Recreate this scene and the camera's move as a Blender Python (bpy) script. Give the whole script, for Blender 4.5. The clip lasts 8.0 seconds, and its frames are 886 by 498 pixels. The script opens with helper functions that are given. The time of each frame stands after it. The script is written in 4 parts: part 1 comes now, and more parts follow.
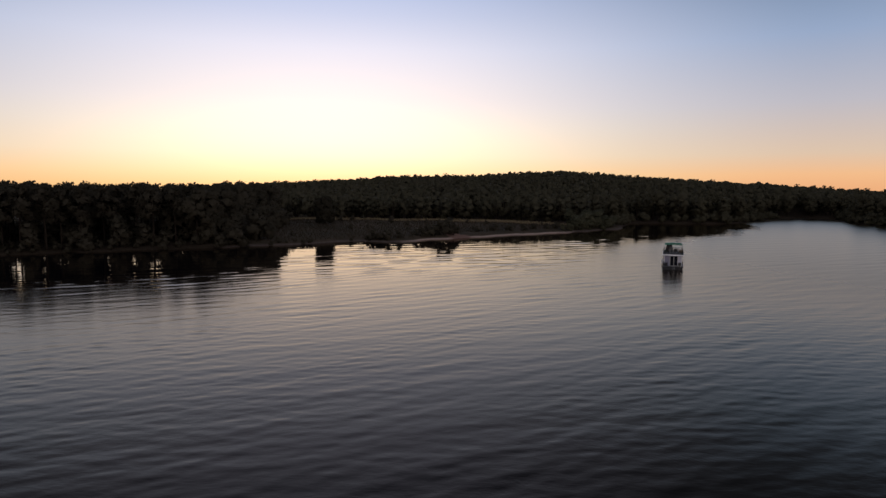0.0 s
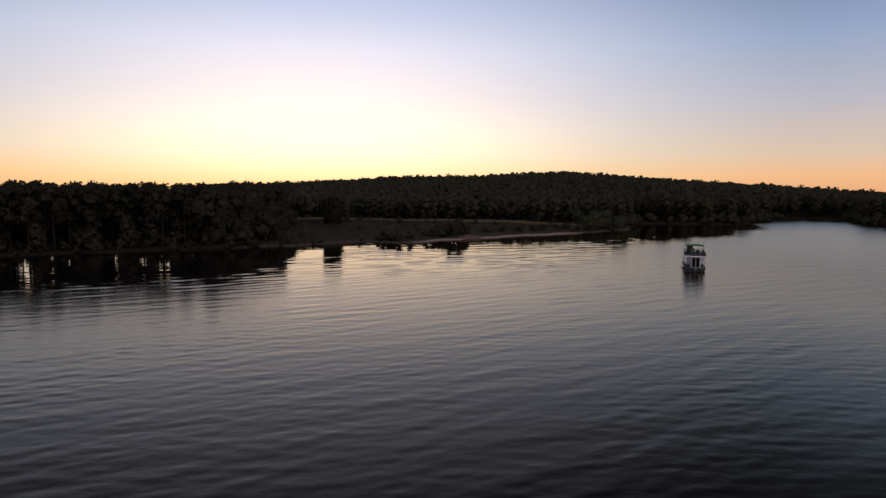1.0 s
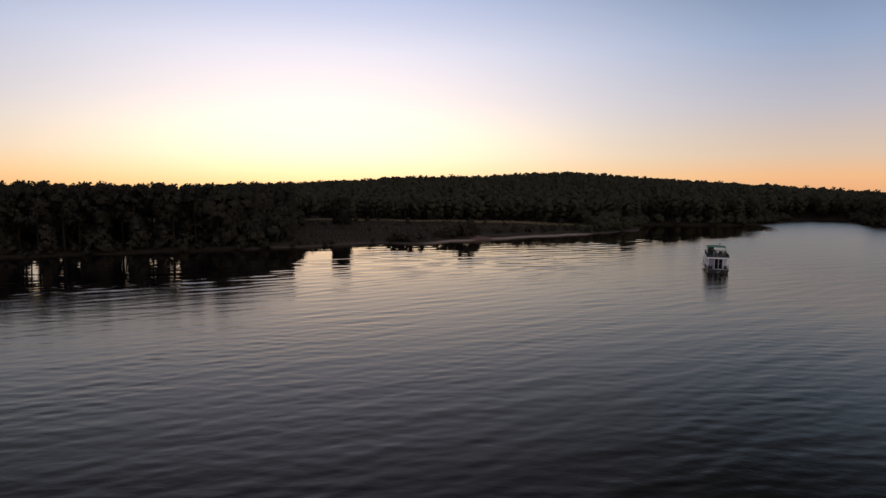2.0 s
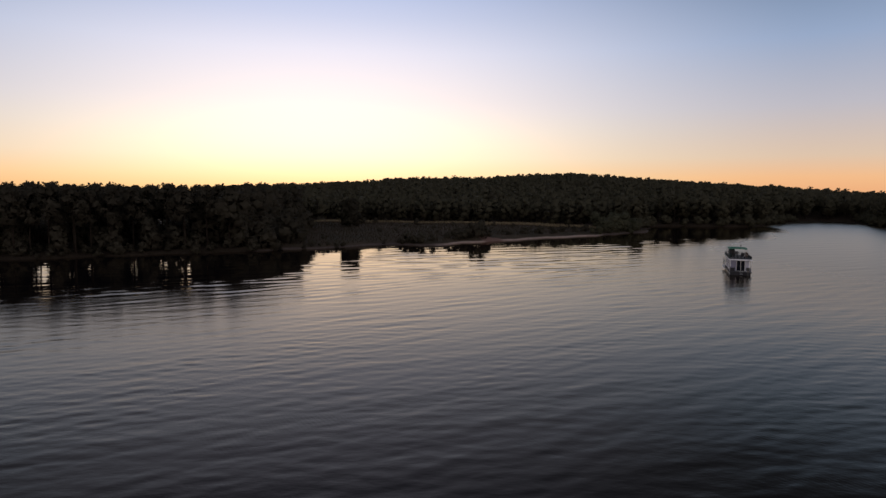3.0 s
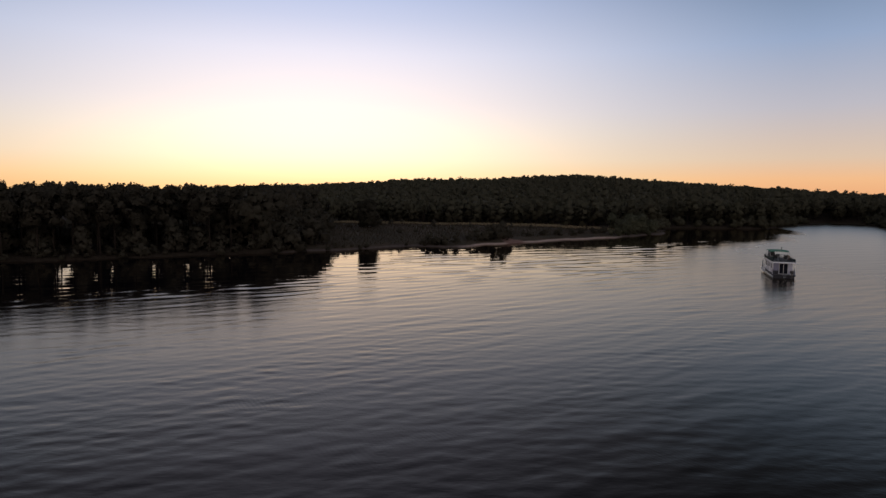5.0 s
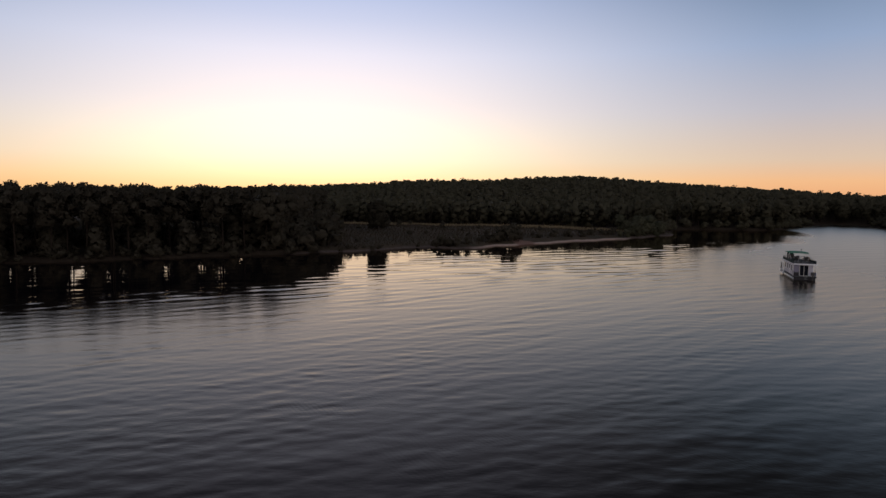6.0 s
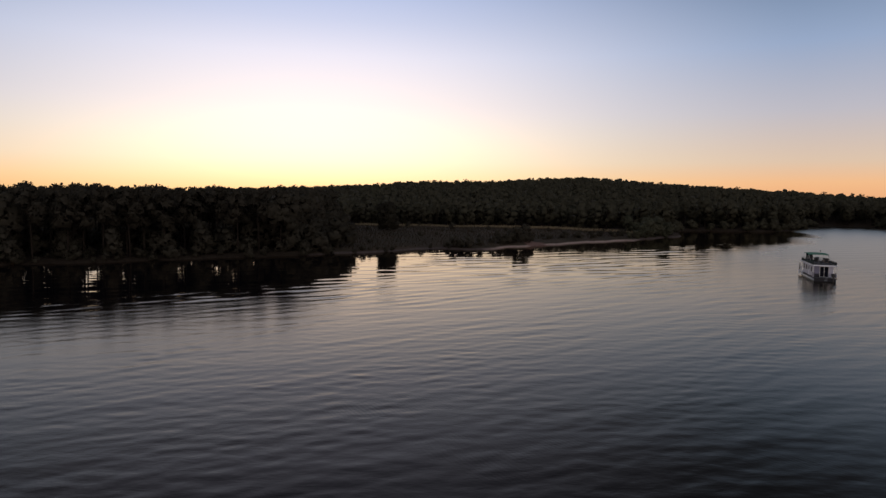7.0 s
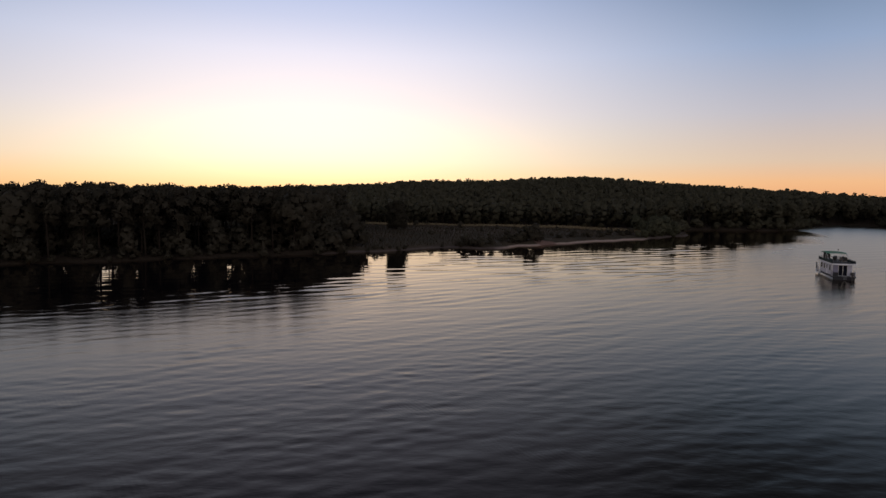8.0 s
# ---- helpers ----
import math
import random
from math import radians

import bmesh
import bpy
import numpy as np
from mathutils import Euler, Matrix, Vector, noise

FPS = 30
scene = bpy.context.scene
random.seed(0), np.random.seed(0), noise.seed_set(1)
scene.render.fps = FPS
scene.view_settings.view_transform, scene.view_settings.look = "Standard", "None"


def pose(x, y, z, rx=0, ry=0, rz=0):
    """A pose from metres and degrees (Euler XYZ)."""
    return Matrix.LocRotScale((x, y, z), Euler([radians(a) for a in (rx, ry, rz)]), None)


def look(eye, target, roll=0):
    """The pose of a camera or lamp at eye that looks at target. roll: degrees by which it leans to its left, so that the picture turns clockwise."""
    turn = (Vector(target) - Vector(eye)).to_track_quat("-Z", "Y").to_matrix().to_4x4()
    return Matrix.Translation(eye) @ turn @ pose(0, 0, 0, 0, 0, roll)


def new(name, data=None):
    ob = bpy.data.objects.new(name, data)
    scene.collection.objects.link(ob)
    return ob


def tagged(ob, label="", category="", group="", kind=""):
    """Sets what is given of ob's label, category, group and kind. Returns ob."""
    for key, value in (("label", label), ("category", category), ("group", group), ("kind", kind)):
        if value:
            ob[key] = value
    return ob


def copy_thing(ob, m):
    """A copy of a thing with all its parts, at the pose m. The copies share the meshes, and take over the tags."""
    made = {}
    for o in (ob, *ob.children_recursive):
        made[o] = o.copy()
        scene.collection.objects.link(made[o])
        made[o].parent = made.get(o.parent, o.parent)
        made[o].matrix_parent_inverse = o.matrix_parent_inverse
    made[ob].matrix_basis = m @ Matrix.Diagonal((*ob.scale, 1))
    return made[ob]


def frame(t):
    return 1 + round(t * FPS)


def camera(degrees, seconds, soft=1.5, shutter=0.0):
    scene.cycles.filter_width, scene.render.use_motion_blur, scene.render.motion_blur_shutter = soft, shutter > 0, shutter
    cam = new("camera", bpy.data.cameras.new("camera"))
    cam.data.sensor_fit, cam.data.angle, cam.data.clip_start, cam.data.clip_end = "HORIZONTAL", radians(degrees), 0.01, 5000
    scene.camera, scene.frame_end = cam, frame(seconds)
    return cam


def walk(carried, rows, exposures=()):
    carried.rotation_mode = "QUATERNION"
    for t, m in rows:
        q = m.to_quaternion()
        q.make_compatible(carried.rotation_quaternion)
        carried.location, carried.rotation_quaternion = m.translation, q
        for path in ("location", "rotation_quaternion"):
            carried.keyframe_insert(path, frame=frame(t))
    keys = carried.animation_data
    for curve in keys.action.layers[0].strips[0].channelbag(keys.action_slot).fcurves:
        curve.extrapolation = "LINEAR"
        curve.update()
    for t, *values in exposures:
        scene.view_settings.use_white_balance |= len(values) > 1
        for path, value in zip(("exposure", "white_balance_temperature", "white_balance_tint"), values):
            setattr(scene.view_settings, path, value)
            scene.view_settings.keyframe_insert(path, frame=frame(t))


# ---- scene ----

# ---------------------------------------------------------------- camera
cam = camera(72.0, 8.0, soft=1.42)
ROWS = [
    (0.0, 0.887, 3.294, 11.540, -0.173, -5.225, 0.40),
    (0.5, -0.657, 4.110, 11.525, -0.240, -5.235, 0.43),
    (1.0, -2.159, 4.943, 11.485, -0.335, -5.195, 0.47),
    (1.5, -3.640, 5.720, 11.470, -0.380, -5.160, 0.48),
    (3.0, -8.090, 7.640, 11.378, -0.525, -5.010, 0.47),
    (3.5, -9.610, 8.130, 11.345, -0.604, -4.940, 0.50),
    (4.0, -11.092, 8.632, 11.300, -0.680, -4.958, 0.51),
    (4.5, -12.550, 9.080, 11.280, -0.725, -4.930, 0.55),
    (6.0, -17.074, 9.960, 11.222, -0.945, -4.763, 0.65),
    (6.5, -18.640, 10.080, 11.196, -1.006, -4.700, 0.65),
    (7.0, -20.213, 10.110, 11.155, -1.068, -4.630, 0.68),
    (7.5, -21.769, 10.150, 11.102, -1.155, -4.650, 0.70),
    (8.0, -23.328, 10.227, 11.044, -1.265, -4.703, 0.70),
]


def eye_pose(x, y, z, yaw, pitch, roll):
    """A camera pose from its place, its yaw to the left, its pitch up and its lean, in degrees."""
    ahead = Vector((-math.sin(radians(yaw)) * math.cos(radians(pitch)), math.cos(radians(yaw)) * math.cos(radians(pitch)), math.sin(radians(pitch))))
    return look((x, y, z), Vector((x, y, z)) + ahead, roll)


walk(cam, [(t, eye_pose(*row)) for t, *row in ROWS], exposures=[(0.0, 0.0)])

# ---------------------------------------------------------------- sky and light
SUN_BEARING = -10.5  # degrees, clockwise from +y: where the sun has just gone down
world = bpy.data.worlds.new("dusk_sky")
scene.world = world
world.use_nodes = True
wt = world.node_tree


def sky_node(kind, **values):
    n = wt.nodes.new(kind)
    for key, v in values.items():
        n.inputs[key].default_value = v
    return n


def sky_ramp(stops, source):
    r = wt.nodes.new("ShaderNodeValToRGB")
    while len(r.color_ramp.elements) < len(stops):
        r.color_ramp.elements.new(0.5)
    for e, (at, c) in zip(r.color_ramp.elements, stops):
        e.position, e.color = at, (*c, 1)
    wt.links.new(source, r.inputs[0])
    return r.outputs[0]


sky_at = wt.nodes.new("ShaderNodeTexCoord")
up = wt.nodes.new("ShaderNodeSeparateXYZ")
wt.links.new(sky_at.outputs["Generated"], up.inputs[0])
# the glow side of the sky and the side turned away from it, each from the horizon to the zenith
near_glow = sky_ramp([(0.0, (1.0, 0.62, 0.22)), (0.03, (1.0, 0.76, 0.43)), (0.06, (0.99, 0.84, 0.63)), (0.10, (0.94, 0.86, 0.76)), (0.14, (0.89, 0.83, 0.84)),
                      (0.22, (0.79, 0.79, 0.92)), (0.30, (0.56, 0.63, 0.87)), (0.42, (0.42, 0.45, 0.65)), (0.6, (0.12, 0.13, 0.22)), (1.0, (0.05, 0.06, 0.09))], up.outputs["Z"])
# off_glow drops steeply above the view to darken the near water's reflections
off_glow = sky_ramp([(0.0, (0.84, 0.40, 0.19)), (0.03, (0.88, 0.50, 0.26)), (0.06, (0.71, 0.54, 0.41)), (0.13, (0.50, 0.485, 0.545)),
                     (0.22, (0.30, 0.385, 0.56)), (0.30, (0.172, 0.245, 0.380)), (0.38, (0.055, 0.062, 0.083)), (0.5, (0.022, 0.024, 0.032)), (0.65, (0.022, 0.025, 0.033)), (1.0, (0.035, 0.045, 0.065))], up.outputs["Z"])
toward = sky_node("ShaderNodeVectorMath")
toward.operation = "DOT_PRODUCT"
toward.inputs[1].default_value = (math.sin(radians(SUN_BEARING)) * 0.995, math.cos(radians(SUN_BEARING)) * 0.995, 0.1)
wt.links.new(sky_at.outputs["Generated"], toward.inputs[0])
glow = sky_node("ShaderNodeMapRange")
glow.inputs["From Min"].default_value, glow.inputs["From Max"].default_value = 0.74, 1.0
wt.links.new(toward.outputs["Value"], glow.inputs["Value"])
glow_shape = sky_node("ShaderNodeMath")
glow_shape.operation = "POWER"
glow_shape.inputs[1].default_value = 1.6
wt.links.new(glow.outputs[0], glow_shape.inputs[0])
dome = wt.nodes.new("ShaderNodeMix")
dome.data_type = "RGBA"
wt.links.new(glow_shape.outputs[0], dome.inputs[0])
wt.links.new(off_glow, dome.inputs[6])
wt.links.new(near_glow, dome.inputs[7])
# away from the sunset the sky turns mauve and blue
# This unseen side is set over-bright to light the tree fronts and boat.
east = sky_ramp([(0.0, (0.80, 0.66, 0.64)), (0.15, (1.0, 0.84, 0.80)), (0.4, (0.66, 0.65, 0.70)), (1.0, (0.12, 0.14, 0.20))], up.outputs["Z"])
fade = sky_node("ShaderNodeMapRange")
fade.inputs["From Min"].default_value, fade.inputs["From Max"].default_value = -0.5, 0.6
wt.links.new(toward.outputs["Value"], fade.inputs["Value"])
ring = wt.nodes.new("ShaderNodeMix")
ring.data_type = "RGBA"
wt.links.new(fade.outputs[0], ring.inputs[0])
wt.links.new(east, ring.inputs[6])
wt.links.new(dome.outputs[2], ring.inputs[7])
# the heart of the glow, warm and brighter than the film can hold
heart_high = sky_ramp([(0.0, (0.2, 0.2, 0.2)), (0.04, (0.8, 0.8, 0.8)), (0.08, (1.0, 1.0, 1.0)), (0.15, (0.42, 0.42, 0.42)), (0.27, (0.0, 0.0, 0.0))], up.outputs["Z"])
heart = sky_node("ShaderNodeMapRange")
heart.inputs["From Min"].default_value, heart.inputs["From Max"].default_value = 0.86, 1.0
wt.links.new(toward.outputs["Value"], heart.inputs["Value"])
heart_shape = sky_node("ShaderNodeMath")
heart_shape.operation = "POWER"
heart_shape.inputs[1].default_value = 2.3
wt.links.new(heart.outputs[0], heart_shape.inputs[0])
heart_colour = wt.nodes.new("ShaderNodeVectorMath")
heart_colour.operation = "MULTIPLY"
heart_colour.inputs[1].default_value = (0.48, 0.30, 0.165)
wt.links.new(heart_high, heart_colour.inputs[0])
heart_light = wt.nodes.new("ShaderNodeVectorMath")
heart_light.operation = "SCALE"
wt.links.new(heart_colour.outputs[0], heart_light.inputs[0])
wt.links.new(heart_shape.outputs[0], heart_light.inputs["Scale"])
faded = wt.nodes.new("ShaderNodeVectorMath")
faded.operation = "ADD"
wt.links.new(ring.outputs[2], faded.inputs[0])
wt.links.new(heart_light.outputs[0], faded.inputs[1])
# a faint physical sky on top, with the sun at the horizon
sky = wt.nodes.new("ShaderNodeTexSky")
sky.sky_type = "NISHITA"
sky.sun_disc = False
sky.sun_elevation = radians(0.5)
sky.sun_rotation = radians(SUN_BEARING)
faint = wt.nodes.new("ShaderNodeVectorMath")
faint.operation = "SCALE"
faint.inputs["Scale"].default_value = 0.012
wt.links.new(sky.outputs[0], faint.inputs[0])
both = wt.nodes.new("ShaderNodeVectorMath")
both.operation = "ADD"
wt.links.new(faded.outputs[0], both.inputs[0])
wt.links.new(faint.outputs[0], both.inputs[1])
back = wt.nodes["Background"]
back.inputs["Strength"].default_value = 1.0
wt.links.new(both.outputs[0], back.inputs["Color"])


# ---------------------------------------------------------------- materials
def nodes_of(name):
    m = bpy.data.materials.new(name)
    m.use_nodes = True
    return m, m.node_tree, m.node_tree.nodes["Principled BSDF"]


def add(tree, kind, **values):
    n = tree.nodes.new(kind)
    for key, v in values.items():
        n.inputs[key].default_value = v
    return n


def ramp(tree, source, stops):
    r = tree.nodes.new("ShaderNodeValToRGB")
    while len(r.color_ramp.elements) < len(stops):
        r.color_ramp.elements.new(0.5)
    for e, (at, c) in zip(r.color_ramp.elements, stops):
        e.position, e.color = at, (*c, 1)
    tree.links.new(source, r.inputs[0])
    return r


def surface(name, dark, light, rough=0.7, scale=1.0, metal=0.0, bump=0.2, fine=12.0, spec=0.5):
    """A matt or glossy surface whose colour wanders between two tones at two scales, with a fine relief."""
    m, t, b = nodes_of(name)
    co = t.nodes.new("ShaderNodeTexCoord")
    big = add(t, "ShaderNodeTexNoise", Scale=scale, Detail=5.0, Roughness=0.6)
    small = add(t, "ShaderNodeTexNoise", Scale=scale * fine, Detail=4.0, Roughness=0.6)
    for n in (big, small):
        t.links.new(co.outputs["Object"], n.inputs["Vector"])
    mix = t.nodes.new("ShaderNodeMath")
    mix.operation = "MULTIPLY_ADD"
    mix.inputs[1].default_value = 0.45
    t.links.new(small.outputs[0], mix.inputs[0])
    half = t.nodes.new("ShaderNodeMath")
    half.operation = "MULTIPLY"
    half.inputs[1].default_value = 0.55
    t.links.new(big.outputs[0], half.inputs[0])
    t.links.new(half.outputs[0], mix.inputs[2])
    r = ramp(t, mix.outputs[0], [(0.32, dark), (0.68, light)])
    t.links.new(r.outputs[0], b.inputs["Base Color"])
    b.inputs["Roughness"].default_value = rough
    b.inputs["Metallic"].default_value = metal
    b.inputs["Specular IOR Level"].default_value = spec
    bm_ = add(t, "ShaderNodeBump", Strength=bump, Distance=0.03)
    t.links.new(small.outputs[0], bm_.inputs["Height"])
    t.links.new(bm_.outputs[0], b.inputs["Normal"])
    return m


def foliage(name, dark, light):
    """Leaves whose tone differs from spray to spray and from tree to tree, and which let a little light through."""
    m, t, b = nodes_of(name)
    geo = t.nodes.new("ShaderNodeNewGeometry")
    info = t.nodes.new("ShaderNodeObjectInfo")
    s = t.nodes.new("ShaderNodeMath")
    s.operation = "MULTIPLY_ADD"
    s.inputs[1].default_value = 0.5
    t.links.new(info.outputs["Random"], s.inputs[0])
    h = t.nodes.new("ShaderNodeMath")
    h.operation = "MULTIPLY"
    h.inputs[1].default_value = 0.5
    t.links.new(geo.outputs["Random Per Island"], h.inputs[0])
    t.links.new(h.outputs[0], s.inputs[2])
    r = ramp(t, s.outputs[0], [(0.1, dark), (0.9, light)])
    t.links.new(r.outputs[0], b.inputs["Base Color"])
    b.inputs["Roughness"].default_value = 0.7
    b.inputs["Specular IOR Level"].default_value = 0.15
    trans = t.nodes.new("ShaderNodeBsdfTranslucent")
    t.links.new(r.outputs[0], trans.inputs["Color"])
    mixer = add(t, "ShaderNodeMixShader", Fac=0.55)
    t.links.new(b.outputs[0], mixer.inputs[1])
    t.links.new(trans.outputs[0], mixer.inputs[2])
    t.links.new(mixer.outputs[0], t.nodes["Material Output"].inputs["Surface"])
    return m


BARK = surface("bark", (0.012, 0.009, 0.007), (0.030, 0.023, 0.018), rough=0.9, scale=1.5, bump=0.6, spec=0.05)
LEAF_OAK = foliage("oak_leaves", (0.068, 0.060, 0.043), (0.077, 0.067, 0.048))
# Paler than the bank leaves: distance haze is put into this colour.
LEAF_HAZED = foliage("hazed_leaves", (0.086, 0.080, 0.052), (0.098, 0.090, 0.060))
LEAF_PINE = foliage("pine_needles", (0.064, 0.056, 0.041), (0.074, 0.064, 0.047))
LEAF_LONE = foliage("meadow_tree_leaves", (0.040, 0.036, 0.025), (0.056, 0.050, 0.035))
LEAF_WILLOW = foliage("willow_leaves", (0.070, 0.072, 0.045), (0.135, 0.130, 0.082))
GRASS = foliage("meadow_grass", (0.046, 0.037, 0.024), (0.074, 0.056, 0.038))
WHITE = surface("white_painted_metal", (0.56, 0.57, 0.62), (0.76, 0.76, 0.79), rough=0.35, scale=0.6, bump=0.03)
GREEN = surface("green_canvas", (0.01, 0.10, 0.055), (0.02, 0.20, 0.11), rough=0.8, scale=1.2, bump=0.15)
DARK_GREEN = surface("dark_green_canvas", (0.007, 0.018, 0.015), (0.013, 0.033, 0.027), rough=0.85, scale=1.2, bump=0.15)
ALU = surface("dull_aluminium", (0.38, 0.39, 0.40), (0.56, 0.57, 0.58), rough=0.4, scale=1.0, metal=0.9, bump=0.05)
DECK = surface("worn_deck_carpet", (0.05, 0.055, 0.06), (0.11, 0.115, 0.12), rough=0.95, scale=1.0, bump=0.3)
RAIL = surface("dark_rail_paint", (0.022, 0.022, 0.027), (0.042, 0.042, 0.048), rough=0.6, scale=1.0, bump=0.05, spec=0.12)
RUBBER = surface("black_plastic", (0.012, 0.012, 0.013), (0.03, 0.03, 0.032), rough=0.45, scale=2.0, bump=0.05)
# White cabin walls; the bluish shade on them is put into these two colours.
LAVENDER_SHADE = surface("lavender_shaded_white_metal", (0.36, 0.36, 0.44), (0.50, 0.50, 0.58), rough=0.4, scale=0.6, bump=0.03)
BLUE_SHADE = surface("blue_shaded_white_metal", (0.15, 0.15, 0.23), (0.24, 0.24, 0.34), rough=0.4, scale=0.6, bump=0.03)
WOOD = surface("weathered_boards", (0.12, 0.085, 0.06), (0.25, 0.19, 0.14), rough=0.8, scale=1.5, bump=0.3)


def glass(name):
    m, t, b = nodes_of(name)
    b.inputs["Base Color"].default_value = (0.008, 0.010, 0.018, 1)
    b.inputs["Roughness"].default_value = 0.06
    b.inputs["Specular IOR Level"].default_value = 0.03
    n = add(t, "ShaderNodeTexNoise", Scale=1.3)
    k = add(t, "ShaderNodeBump", Strength=0.05, Distance=0.02)
    t.links.new(n.outputs[0], k.inputs["Height"])
    t.links.new(k.outputs[0], b.inputs["Normal"])
    return m


GLASS = glass("tinted_window_glass")


def ground_material():
    """Dry grass and soil; tawny sand where the ground lies just above the water."""
    m, t, b = nodes_of("lake_bank")
    geo = t.nodes.new("ShaderNodeNewGeometry")
    sep = t.nodes.new("ShaderNodeSeparateXYZ")
    t.links.new(geo.outputs["Position"], sep.inputs[0])
    wide = add(t, "ShaderNodeTexNoise", Scale=0.07, Detail=6.0, Roughness=0.65)
    fine = add(t, "ShaderNodeTexNoise", Scale=1.4, Detail=5.0, Roughness=0.65)
    for n in (wide, fine):
        t.links.new(geo.outputs["Position"], n.inputs["Vector"])
    grass = ramp(t, wide.outputs[0], [(0.3, (0.026, 0.024, 0.016)), (0.55, (0.050, 0.038, 0.026)), (0.75, (0.074, 0.050, 0.036))])
    litter = ramp(t, fine.outputs[0], [(0.3, (0.014, 0.010, 0.007)), (0.7, (0.035, 0.025, 0.017))])
    sand = ramp(t, fine.outputs[0], [(0.3, (0.22, 0.165, 0.145)), (0.7, (0.38, 0.29, 0.255))])
    mud = ramp(t, fine.outputs[0], [(0.3, (0.05, 0.038, 0.034)), (0.7, (0.10, 0.078, 0.070))])

    def stretch(source, lo, hi, wander):
        """0 to 1 as a coordinate goes from lo to hi, with a wandering edge."""
        e = t.nodes.new("ShaderNodeMath")
        e.operation = "MULTIPLY_ADD"
        e.inputs[1].default_value = wander
        t.links.new((wide if wander > 1 else fine).outputs[0], e.inputs[0])
        t.links.new(source, e.inputs[2])
        f = t.nodes.new("ShaderNodeMapRange")
        f.inputs["From Min"].default_value, f.inputs["From Max"].default_value = lo + wander / 2, hi + wander / 2
        t.links.new(e.outputs[0], f.inputs["Value"])
        return f.outputs[0]

    def blend(fac, one, two):
        mix = t.nodes.new("ShaderNodeMix")
        mix.data_type = "RGBA"
        t.links.new(fac, mix.inputs[0])
        t.links.new(one, mix.inputs[6])
        t.links.new(two, mix.inputs[7])
        return mix.outputs[2]

    open_land = blend(stretch(sep.outputs["X"], -50, -42, 6.0), litter.outputs[0], grass.outputs[0])
    inner = blend(stretch(sep.outputs["Y"], 208, 214, 6.0), open_land, litter.outputs[0])
    rim = blend(stretch(sep.outputs["X"], -46, -40, 3.0), litter.outputs[0], mud.outputs[0])
    rim = blend(stretch(sep.outputs["X"], -10, -4, 3.0), rim, sand.outputs[0])
    rim = blend(stretch(sep.outputs["X"], 34, 42, 6.0), rim, mud.outputs[0])
    rim = blend(stretch(sep.outputs["X"], 62, 70, 6.0), rim, litter.outputs[0])
    colour = blend(stretch(sep.outputs["Z"], 0.26, 0.40, 0.3), rim, inner)
    # the bare clay bank behind the sand
    reach = t.nodes.new("ShaderNodeVectorMath")
    reach.operation = "DISTANCE"
    flat = t.nodes.new("ShaderNodeVectorMath")
    flat.operation = "MULTIPLY"
    flat.inputs[1].default_value = (1, 1.2, 0)
    t.links.new(geo.outputs["Position"], flat.inputs[0])
    t.links.new(flat.outputs[0], reach.inputs[0])
    reach.inputs[1].default_value = (6.5, 160.5 * 1.2, 0)
    clay = ramp(t, fine.outputs[0], [(0.3, (0.125, 0.078, 0.066)), (0.7, (0.20, 0.128, 0.110))])
    colour = blend(stretch(reach.outputs["Value"], 3.2, 4.6, 1.0), clay.outputs[0], colour)
    t.links.new(colour, b.inputs["Base Color"])
    b.inputs["Roughness"].default_value = 0.95
    b.inputs["Specular IOR Level"].default_value = 0.1
    k = add(t, "ShaderNodeBump", Strength=0.8, Distance=0.25)
    t.links.new(fine.outputs[0], k.inputs["Height"])
    t.links.new(k.outputs[0], b.inputs["Normal"])
    return m


